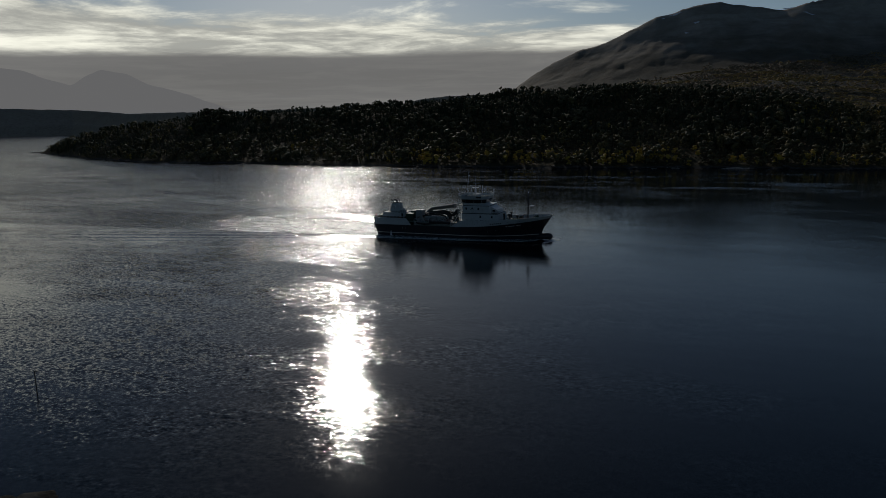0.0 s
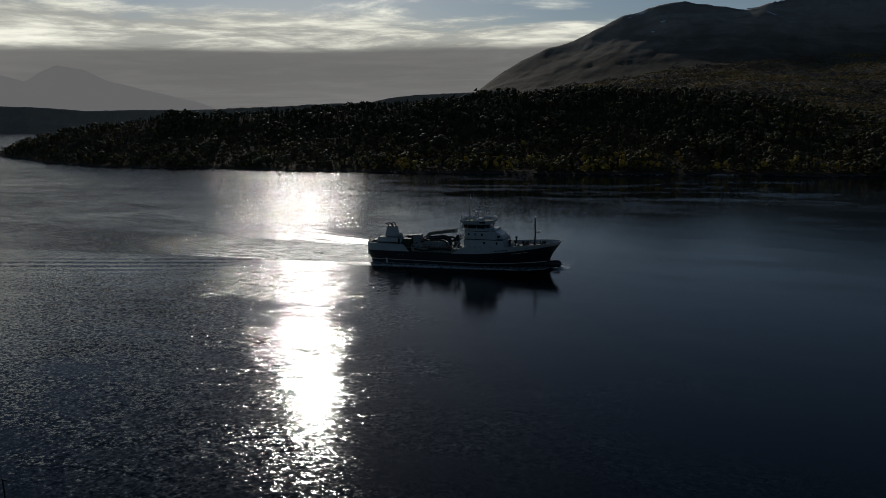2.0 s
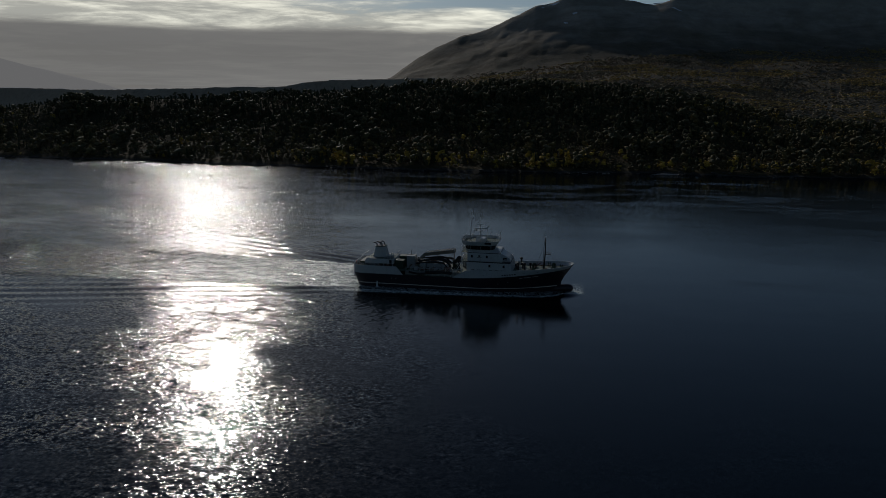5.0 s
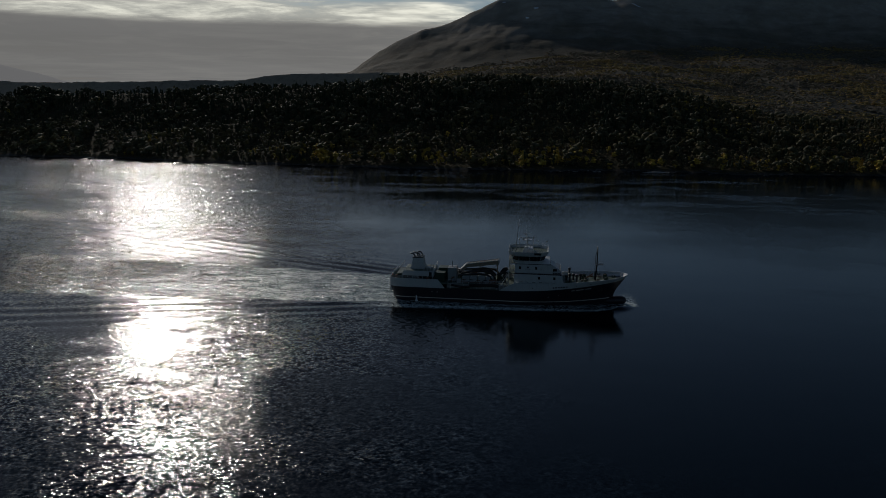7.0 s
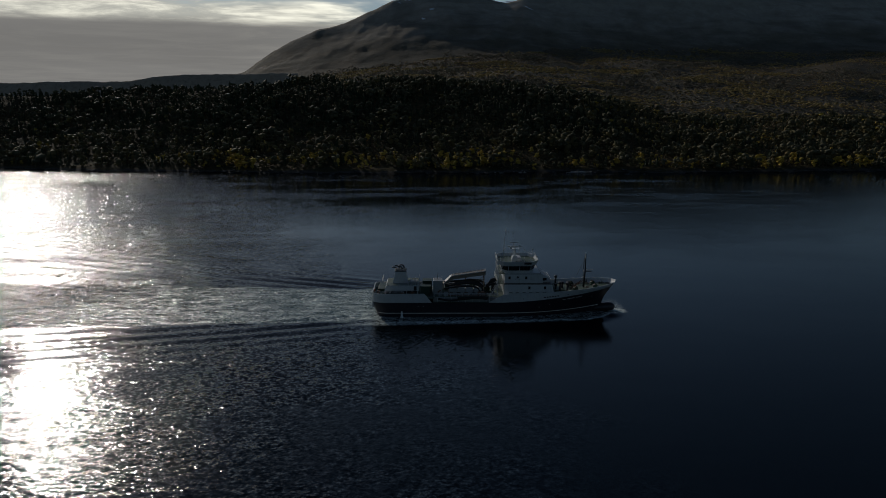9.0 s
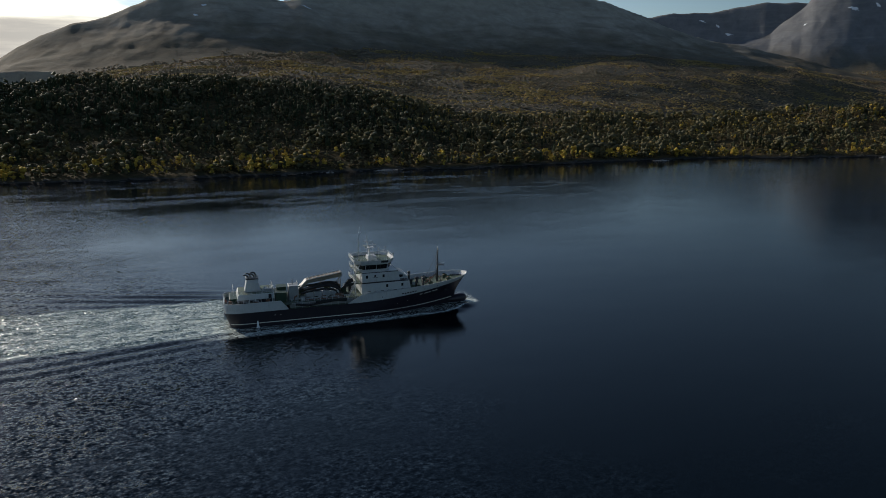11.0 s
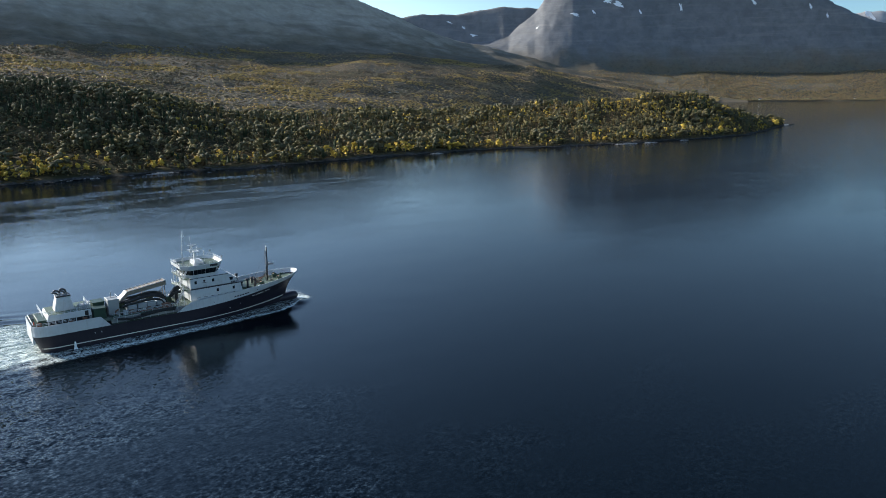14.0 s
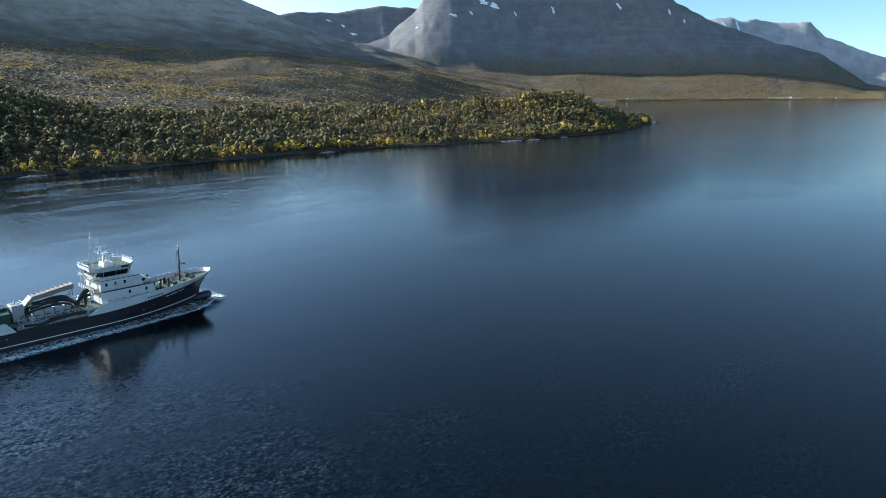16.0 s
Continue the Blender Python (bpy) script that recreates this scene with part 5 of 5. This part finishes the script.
rng = np.random.default_rng(7)


def stick(p, q, r0, r1, sides=4):
    p, q = np.array(p, float), np.array(q, float)
    d = (q - p) / np.linalg.norm(q - p)
    u = np.cross(d, [0.3, 0.9, 0.1])
    u /= np.linalg.norm(u)
    w = np.cross(d, u)
    a = 2 * np.pi * np.arange(sides) / sides
    ring = np.cos(a)[:, None] * u + np.sin(a)[:, None] * w
    v = np.concatenate([p + ring * r0, q + ring * r1])
    f = []
    for k in range(sides):
        j = (k + 1) % sides
        f += [(k, j, sides + j), (k, sides + j, sides + k)]
    return v, np.array(f)


def joined(pieces):
    vs, fs, n = [], [], 0
    for v, f in pieces:
        vs.append(v)
        fs.append(f + n)
        n += len(v)
    return np.concatenate(vs), np.concatenate(fs)


def clump(c, r, squash=0.8):
    v = np.array([(1, 0, 0), (-1, 0, 0), (0, 1, 0), (0, -1, 0), (0, 0, 1), (0, 0, -1)], float)
    q = rng.normal(size=(3, 3))
    q, _ = np.linalg.qr(q)
    v = (v * rng.uniform(0.7, 1.25, (6, 1))) @ q * r * np.array([1, 1, squash]) + c
    f = np.array([(0, 2, 4), (2, 1, 4), (1, 3, 4), (3, 0, 4), (2, 0, 5), (1, 2, 5), (3, 1, 5), (0, 3, 5)])
    return v, f


PHI = (1 + 5 ** 0.5) / 2
ICO_V = np.array([(-1, PHI, 0), (1, PHI, 0), (-1, -PHI, 0), (1, -PHI, 0), (0, -1, PHI), (0, 1, PHI), (0, -1, -PHI), (0, 1, -PHI), (PHI, 0, -1), (PHI, 0, 1), (-PHI, 0, -1), (-PHI, 0, 1)]) / 1.902
ICO_F = np.array([(0, 11, 5), (0, 5, 1), (0, 1, 7), (0, 7, 10), (0, 10, 11), (1, 5, 9), (5, 11, 4), (11, 10, 2), (10, 7, 6), (7, 1, 8),
                  (3, 9, 4), (3, 4, 2), (3, 2, 6), (3, 6, 8), (3, 8, 9), (4, 9, 5), (2, 4, 11), (6, 2, 10), (8, 6, 7), (9, 8, 1)])


def lump(c, r, squash=0.85):
    """A rounded, uneven tuft of foliage."""
    q, _ = np.linalg.qr(rng.normal(size=(3, 3)))
    return (ICO_V * rng.choice((0.5, 0.8, 1.0, 1.45), (12, 1)) * rng.uniform(0.85, 1.15, (12, 1))) @ q * r * np.array([1, 1, squash]) + c, ICO_F


def leaves(n, centre, spread, size):
    c = rng.normal(size=(n, 3))
    c = centre + c / np.linalg.norm(c, axis=1)[:, None] * rng.uniform(0.55, 1.08, (n, 1)) * spread
    t = rng.normal(size=(n, 3, 3)) * size
    return (c[:, None] + t).reshape(-1, 3), np.arange(3 * n).reshape(n, 3)


def pine_parts(h=1.0):
    """A unit-high conifer: trunk and ragged whorls, open towards the foot."""
    trunk = joined([stick((0, 0, -0.03), (0.01, 0.005, 0.9), 0.022, 0.006, 5)])
    crown = []
    tiers = 5
    for k in range(tiers):
        z = 0.22 + 0.70 * k / tiers + rng.uniform(-0.02, 0.02)
        r = (0.2 * math.sqrt(1.02 - k / tiers)) * rng.uniform(0.8, 1.25)
        m = 8
        a = 2 * np.pi * (np.arange(m) + rng.uniform(-0.3, 0.3, m)) / m
        rad = r * np.where(np.arange(m) % 2, 0.5, 1.0) * rng.uniform(0.75, 1.2, m)
        ring = np.stack([np.cos(a) * rad, np.sin(a) * rad, z - 0.05 * rad / r + rng.uniform(-0.015, 0.015, m)], 1)
        v = np.concatenate([[[rng.uniform(-0.01, 0.01), rng.uniform(-0.01, 0.01), min(z + 0.2, 1.0)]], ring])
        crown.append((v, np.array([(0, 1 + j, 1 + (j + 1) % m) for j in range(m)])))
    return trunk, joined(crown)


def birch_parts(blobs, loose, limbs=3, full=1.0):
    """A unit-high birch: leaning trunk, limbs, a gappy crown of clumps and loose sprays."""
    lean = rng.uniform(-0.06, 0.06, 2)
    trunk = [stick((0, 0, -0.03), (*lean, 0.8), 0.02, 0.007, 4 if limbs else 3)]
    for k in range(limbs):
        a = rng.uniform(0, 6.28)
        trunk.append(stick((*(lean * 0.5), 0.36 + 0.12 * k), (lean[0] + 0.2 * math.cos(a), lean[1] + 0.2 * math.sin(a), 0.62 + 0.1 * k), 0.009, 0.004, 3))
    crown = []
    for k in range(blobs):
        z = rng.uniform(0.3 if limbs else 0.16, 0.9)
        wide = 0.26 * math.sin(math.pi * min(max((z - 0.16) / 0.9, 0.05), 0.97)) ** 0.7
        a = rng.uniform(0, 6.28)
        q = wide * rng.uniform(0.25, 0.95)
        crown.append(lump(np.array([lean[0] + q * math.cos(a), lean[1] + q * math.sin(a), z]), rng.uniform(0.1, 0.17) * full))
    crown.append(leaves(loose, np.array([lean[0], lean[1], 0.62]), np.array([0.27, 0.27, 0.36]) * (1.0 if limbs else 0.85), 0.035 if limbs else 0.045))
    return joined(trunk), joined(crown)


def bush_parts(n=2):
    out = [clump(np.array([rng.uniform(-0.3, 0.3), rng.uniform(-0.3, 0.3), rng.uniform(0.25, 0.7)]), rng.uniform(0.3, 0.45)) for _ in range(n)]
    return joined(out)


def scatter(name, variants, xy, z, height, width, mat, label, category="woods"):
    """Copies of the variants over the ground, joined into one mesh."""
    vs, fs, n = [], [], 0
    pick = rng.integers(0, len(variants), len(xy))
    for k, (v, f) in enumerate(variants):
        i = np.where(pick == k)[0]
        if not len(i):
            continue
        a = rng.uniform(0, 6.28, len(i))
        c, s = np.cos(a)[:, None], np.sin(a)[:, None]
        w, h = (height[i] * width[i])[:, None], height[i][:, None]
        x = (v[None, :, 0] * c - v[None, :, 1] * s) * w + xy[i, 0][:, None]
        y = (v[None, :, 0] * s + v[None, :, 1] * c) * w + xy[i, 1][:, None]
        zz = v[None, :, 2] * h + z[i][:, None]
        vs.append(np.stack([x, y, zz], -1).reshape(-1, 3))
        fs.append((f[None] + (np.arange(len(i)) * len(v))[:, None, None]).reshape(-1, 3) + n)
        n += len(i) * len(v)
    ob = mesh_from(name, np.concatenate(vs), np.concatenate(fs), mat, "pine" not in name and "rock" not in name)
    return tagged(ob, label, category, kind="stuff")


def isle_spots(n):
    """Random spots on the island, with the distance inland."""
    x = rng.triangular(-1100, 150, 1400, 3 * n)
    x = x[(x > -1050) & (x < 1140)][:n]
    n = len(x)
    ys, yb = np.interp(x, ISLE[:, 0], ISLE[:, 1]), np.interp(x, ISLE[:, 0], ISLE[:, 4])
    yr = np.interp(x, ISLE[:, 0], ISLE[:, 2])
    far = yr + (yb - yr) * 0.12
    y = ys + (far - ys) * rng.uniform(0, 1, n)
    return x, y, isle_height(x, y), y - ys


pines = [joined(pine_parts()) for _ in range(5)]
birches = [joined(birch_parts(5, 8, 0, 1.12)) for _ in range(9)]
bushes = [bush_parts() for _ in range(6)]
shrubs = [bush_parts(1) for _ in range(8)]


def plant_isle():
    x, y, z, inland = isle_spots(22500)
    glade = fbm(x / 55, y / 40, 3, 41)
    sort = fbm(x / 80, y / 60, 3, 43)
    ok = (z > 1.3) & (inland > 3)
    edge = (inland < 34 + 50 * (fbm(x / 45, y / 45, 2, 61) - 0.35)) & (x > -250)
    hill = np.maximum(sstep(230, 60, x) * sstep(60, 160, inland), sstep(720, 780, x))
    # dark trees massed on the hill slope, partly standing in for its shade
    hill_shade = sstep(230, 60, x) * sstep(60, 160, inland)
    u = rng.uniform(0, 1, len(x))
    dense = np.where(edge, 0.3 + 0.6 * (glade > 0.45), np.maximum(0.3 + 0.65 * sstep(0.4, 0.5, glade), hill))
    keep = ok & (rng.uniform(0, 1, len(x)) < dense)
    is_pine = keep & (u < np.where(edge, 0.08, 0.1 + 0.4 * hill_shade + 0.14 * (sort > 0.55)))
    rest = keep & ~is_pine
    clumps = fbm(x / 30, y / 24, 3, 67) > 0.52
    gold = np.where(edge, 0.12 + 0.6 * clumps, 0.03 + 0.14 * (x > 150) * (sort < 0.5) + 0.3 * (x > 720)) * (1 - 0.8 * hill_shade)
    is_gold = rest & (rng.uniform(0, 1, len(x)) < gold)
    is_olive = rest & ~is_gold
    at_ = lambda m: np.stack([x[m], y[m]], 1)
    grown = 0.7 + 0.6 * sstep(0.3, 0.65, fbm(x / 40, y / 32, 3, 71))
    size = lambda m, a, b: (a + (b - a) * rng.uniform(0, 1, m.sum()) ** 1.5) * (grown[m] if b > 2.5 else 1.0)
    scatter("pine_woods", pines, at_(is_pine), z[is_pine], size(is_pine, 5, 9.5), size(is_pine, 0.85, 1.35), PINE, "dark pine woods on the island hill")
    dark = is_olive & (rng.uniform(0, 1, len(x)) < 0.35 + 0.55 * hill_shade)
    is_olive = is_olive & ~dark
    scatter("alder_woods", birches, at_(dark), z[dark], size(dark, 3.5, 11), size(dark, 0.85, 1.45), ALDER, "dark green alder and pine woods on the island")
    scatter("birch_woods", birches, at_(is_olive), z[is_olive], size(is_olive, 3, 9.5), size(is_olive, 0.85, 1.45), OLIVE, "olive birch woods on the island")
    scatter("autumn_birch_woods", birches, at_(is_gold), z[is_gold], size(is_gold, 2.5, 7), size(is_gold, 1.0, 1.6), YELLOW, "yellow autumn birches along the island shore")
    low = ok & ~keep
    bx, by, bz, bin_ = isle_spots(13000)
    ok = (bz > 1.5) & (bin_ > 4) & (bx > -500)
    scatter("heath_brush", shrubs, np.stack([bx[ok], by[ok]], 1), bz[ok] - 0.2, rng.uniform(0.8, 2.4, ok.sum()), rng.uniform(1.6, 3.2, ok.sum()), BRUSH, "low olive-brown brush under the island trees", "scrub")
    scatter("scrub", bushes, at_(low), z[low] - 0.2, size(low, 0.8, 2.2), size(low, 0.9, 1.6), SCRUB, "rusty heath scrub between the trees", "scrub")


plant_isle()


# single trees that stand out along the shore and on the skyline
def single(kind, parts, mat, label, group):
    t = tagged(new(kind), label, "tree", group)
    trunk = mesh_from("trunk", *parts[0], BARK, False)
    crown = mesh_from("crown", *parts[1], mat, False)
    trunk.parent = crown.parent = t
    return t


def plant_singles():
    kinds = [("birch_tree", birch_parts(18, 60), YELLOW, "yellow autumn birch on the rocky shore", "shore birches") for _ in range(3)]
    kinds += [("birch_tree", birch_parts(18, 60), OLIVE, "olive-leaved birch on the rocky shore", "shore birches")]
    x, y, z, inland = isle_spots(5000)
    ok = np.where((z > 1.9) & (inland > 8) & (inland < 34) & (x > -160) & (x < 880))[0][:150]
    first = {}
    for n, i in enumerate(ok):
        k = n % 4
        h, w = rng.uniform(3.5, 7.5), rng.uniform(1.0, 1.5)
        m = pose(x[i], y[i], z[i], 0, 0, rng.uniform(0, 360))
        if k not in first:
            first[k] = single(*kinds[k])
            t = first[k]
            t.matrix_basis = m
        else:
            t = copy_thing(first[k], m)
        t.scale = (h * w, h * w, h)
    p = [single("pine_tree", pine_parts(), PINE, "dark pointed pine on the island ridge", "ridge pines") for _ in range(3)]
    xs = np.sort(rng.uniform(-820, 260, 90))
    for n, q in enumerate(xs):
        yr = np.interp(q, ISLE[:, 0], ISLE[:, 2]) + rng.uniform(-25, 12)
        zz = float(isle_height(np.array([q]), np.array([yr]))[0])
        m = pose(q, yr, zz, 0, 0, rng.uniform(0, 360))
        h, w = rng.uniform(6.5, 10.5), rng.uniform(1.0, 1.4)
        if n < 3:
            t = p[n]
            t.matrix_basis = m
        else:
            t = copy_thing(p[n % 3], m)
        t.scale = (h * w, h * w, h)


plant_singles()


# scrub birch on the mainland plain and along the far shore
def plant_mainland():
    n = 74000
    az = rng.uniform(-58, 13, n)
    t = np.array(NEAR_MASSIF)[np.argsort([q[0] for q in NEAR_MASSIF])]
    shore, foot = np.interp(az, t[:, 0], t[:, 1]), np.interp(az, t[:, 0], t[:, 2])
    r = shore + 10 + (foot - shore) * rng.uniform(0, 1, n) ** 0.8
    r = r + 260 * np.clip(fbm(az / 1.5, r / 160, 4, 53) - 0.3, 0, 1) * rng.uniform(0, 1, n) * sstep(0.5, 1.0, (r - shore) / (foot - shore))
    x, y = polar(az, r)
    z = massif(az, r, NEAR_MASSIF, 31, 28)
    g = fbm(x / 170, y / 110, 4, 51)
    u = rng.uniform(0, 1, n)
    keep = u < sstep(0.36, 0.56, g) * 0.55 + 0.45
    # woods in belts: dark alder and pine low down, gold birch, rusty scrub towards the fell
    up_slope = (r - shore) / (foot - shore)
    kind = fbm(x / 120, y / 70, 3, 57) + rng.uniform(-0.09, 0.09, n)
    dark = keep & (kind < 0.5 - 0.12 * up_slope)
    gold = keep & ~dark & (kind > 0.53 + 0.08 * up_slope)
    rest = keep & ~dark & ~gold
    for m, mat, name, label, a, b in ((gold, OCHRE, "plain_birches", "golden birch scrub on the plain", 2.6, 5.0), (rest, RUSTY, "plain_scrub", "rust-brown birch scrub on the plain", 1.6, 3.4),
                                      (dark, SHADY, "plain_woods", "dark green woods on the plain", 2.6, 5.2)):
        scatter(name, shrubs, np.stack([x[m], y[m]], 1), z[m], rng.uniform(a, b, m.sum()), rng.uniform(1.7, 3.2, m.sum()), mat, label, "woods")


plant_mainland()


# boulders at the water's edge
def shore_rocks():
    x = rng.uniform(-1000, 1130, 900)
    ys = np.interp(x, ISLE[:, 0], ISLE[:, 1])
    y = ys + rng.uniform(-9, 12, 900)
    z = isle_height(x, y)
    m = (z > -0.9) & (z < 2.6)
    rocks = []
    for _ in range(4):
        rocks.append(joined([clump(np.zeros(3), 0.5, 0.55), clump(np.array([0.35, 0.2, -0.05]), 0.35, 0.6)]))
    stone = Mat("shore_stone", (0.2, 0.19, 0.18), 0.9)
    stone.b.inputs["Specular IOR Level"].default_value = 0.15
    stone.colour(stone.mix(stone.ramp(stone.noise(0.8, 5), 0.35, 0.65), (0.035, 0.033, 0.03), (0.1, 0.093, 0.083)))
    scatter("shore_rocks", rocks, np.stack([x[m], y[m]], 1), z[m], rng.uniform(1, 3.5, m.sum()), rng.uniform(1.2, 2.4, m.sum()), stone.m, "grey boulders along the island shore", "rocks")


shore_rocks()


# bare rock slabs that run into the water
PALE_ROCK = Mat("pale_shore_slab", (0.32, 0.29, 0.25), 0.85)
PALE_ROCK.colour(PALE_ROCK.mix(PALE_ROCK.ramp(PALE_ROCK.noise(0.6, 5), 0.35, 0.65), (0.15, 0.14, 0.125), (0.4, 0.36, 0.31)))
PALE_ROCK.bump(PALE_ROCK.noise(0.9, 5), 0.4)


def rock_slab(x, y, long_, wide, high, turn, seed):
    u, v = np.meshgrid(np.linspace(-1, 1, 28), np.linspace(-1, 1, 14), indexing="ij")
    d = np.clip(1 - (u * u + v * v), -0.6, 1)
    c, s = math.cos(radians(turn)), math.sin(radians(turn))
    lx, ly = u * long_ / 2, v * wide / 2
    Z = high * (d + (fbm(lx / 3 + seed, ly / 3, 4, seed) - 0.5) * 1.3) - 0.3
    Z = np.where(d < 0, Z - 1.5, Z)
    ob = mesh_from("rock_slab", np.stack([lx * c - ly * s, lx * s + ly * c, Z], -1).reshape(-1, 3), grid_faces(28, 14), PALE_ROCK.m, False)
    ob.location = (x, y, 0)
    tagged(ob, "pale bare rock slab at the water's edge", "rock", "shore slabs")


for k, (x, y, a, b, c, turn) in enumerate(((46, 583, 34, 9, 1.2, 12), (26, 578, 22, 6, 0.9, 5), (96, 584, 26, 7, 1.0, 8), (150, 580, 20, 6, 1.0, -6), (245, 588, 24, 6, 0.9, 5),
                                           (360, 586, 22, 6, 1.0, 0), (600, 546, 40, 9, 1.3, -6), (640, 541, 28, 7, 1.0, -3), (700, 538, 22, 6, 1.0, 0), (1150, 647, 60, 11, 1.4, 18))):
    rock_slab(x, y, a, b, c, turn, 90 + k)


def plant_far_shore():
    n = 22000
    az = rng.uniform(-78, -44, n)
    t = np.array(SIDE_MASSIF)[np.argsort([q[0] for q in SIDE_MASSIF])]
    shore, foot = np.interp(az, t[:, 0], t[:, 1]), np.interp(az, t[:, 0], t[:, 2])
    r = shore + 6 + (foot - shore) * rng.uniform(0, 1, n) ** 1.3
    x, y = polar(az, r)
    z = massif(az, r, SIDE_MASSIF, 47, 48)
    keep = rng.uniform(0, 1, n) < sstep(0.3, 0.5, fbm(x / 160, y / 160, 4, 52)) * 0.7 + 0.3
    scatter("far_shore_woods", shrubs, np.stack([x[keep], y[keep]], 1), z[keep], rng.uniform(4, 9, keep.sum()), rng.uniform(1.0, 2.2, keep.sum()), WOODS, "rusty birch woods on the far shore")


plant_far_shore()


# small houses on the mainland
def house(w, d, h, paint, roof):
    t = tagged(new("house"), "small white wooden house on the far shore", "house", "houses on the mainland")
    part("wall", box(-w / 2, w / 2, -d / 2, d / 2, -1, h, 0.05), paint, t)
    part("roof", rings([[(-w / 2 - 0.4, y, h - 0.2), (w / 2 + 0.4, y, h - 0.2), (0, y, h + w * 0.42)] for y in (-d / 2 - 0.4, d / 2 + 0.4)]), roof, t, "dark pitched roof")
    part("door", box(w / 2, w / 2 + 0.08, -0.5, 0.5, 0, 2.1), roof, t)
    for y in (-d / 3, d / 3):
        part("window", box(w / 2, w / 2 + 0.06, y - 0.6, y + 0.6, 1.0, 2.3), GLASS, t)
    return t


HOUSE_WHITE = painted("white_weatherboard", (0.8, 0.8, 0.78), 0.6)
HOUSE_ROOF = painted("slate_roof", (0.06, 0.06, 0.065), 0.7)
homes = None
for az, far, size in ((-60.8, 0.03, 1.0), (-64.1, 0.02, 0.8), (-66.8, 0.04, 1.0), (-69.3, 0.05, 0.9), (-71.8, 0.04, 0.9), (-72.2, 0.06, 1.4), (-72.6, 0.03, 0.8), (-74.2, 0.05, 0.9), (-75.1, 0.05, 1.0)):
    t = np.array(SIDE_MASSIF)[np.argsort([q[0] for q in SIDE_MASSIF])]
    shore, foot = np.interp(az, t[:, 0], t[:, 1]), np.interp(az, t[:, 0], t[:, 2])
    r = shore + 8 + far * (foot - shore)
    x, y = polar(az, r)
    z = float(massif(np.array([az]), np.array([r]), SIDE_MASSIF, 47, 48)[0])
    m = pose(x, y, z, 0, 0, az * 1.0 - 90 + 180)
    if homes is None:
        homes = house(10, 14, 6, HOUSE_WHITE, HOUSE_ROOF)
        homes.matrix_basis = m
        k = homes
    else:
        k = copy_thing(homes, m)
    k.scale = (size, size, size)
for az, r in ((-32.6, 2000.0), (-33.2, 2015.0)):
    x, y = polar(az, r)
    z = float(massif(np.array([az]), np.array([r]), NEAR_MASSIF, 31, 28)[0])
    k = copy_thing(homes, pose(x, y, z, 0, 0, az + 90))
    k.scale = (0.45, 0.45, 0.45)

# mown fields and a strip of beach along the far shore
FIELD = Mat("grass_field", (0.2, 0.24, 0.09), 0.9)
FIELD.colour(FIELD.mix(FIELD.ramp(FIELD.noise(0.03, 4), 0.35, 0.65), (0.2, 0.25, 0.09), (0.3, 0.29, 0.13)))
FIELD.bump(FIELD.noise(0.5, 4), 0.2)
SIDE_T = np.array(sorted(SIDE_MASSIF), float)


def field(az, half, near, deep):
    u, v = np.meshgrid(np.linspace(-1, 1, 30), np.linspace(0, 1, 8), indexing="ij")
    A = az + half * u * (0.85 + 0.15 * np.cos(3 * v + az))
    R = np.interp(A, SIDE_T[:, 0], SIDE_T[:, 1]) + near + deep * v * (1 - 0.5 * u * u)
    X, Y = polar(A, R)
    Z = massif(A, R, SIDE_MASSIF, 47, 48) + 2.6
    ob = mesh_from("field", np.stack([X, Y, Z], -1).reshape(-1, 3), grid_faces(30, 8), FIELD.m)
    tagged(ob, "pale green mown field on the far shore", "field", "shore fields", kind="structure")


for az, half, near, deep in ((-60.4, 1.3, 12, 45), (-63.6, 0.9, 20, 35), (-67.4, 1.1, 14, 30), (-71.9, 1.5, 10, 60), (-74.6, 0.7, 20, 40)):
    field(az, half, near, deep)

# harbour mark and rocks close under the camera's first stand
mark = tagged(new("marker_pole"), "thin dark marker pole standing in the water", "pole")
mark.matrix_basis = pose(-15, 44, 0)
part("pole", tube([(0, 0, -2), (0.05, 0, 3.6)], 0.09, 7), BLACK, mark)
part("lamp_arm", box(-0.1, 0.75, -0.09, 0.09, 3.55, 3.75, 0.03), BLACK, mark)


def skerry():
    u, v = np.meshgrid(np.linspace(-1, 1, 50), np.linspace(-1, 1, 40), indexing="ij")
    X, Y = 17 + u * 17, 6 + v * 16
    Z = 2.2 * (1 - (u * u + v * v)) + (fbm(X / 3, Y / 3, 4, 77) - 0.5) * 2.6
    ob = mesh_from("ground_skerry", np.stack([X, Y, np.maximum(Z, -1.5) - 0.6], -1).reshape(-1, 3), grid_faces(50, 40), GROUND)
    tagged(ob, "low dark wet skerry", "rock", kind="structure")


skerry()
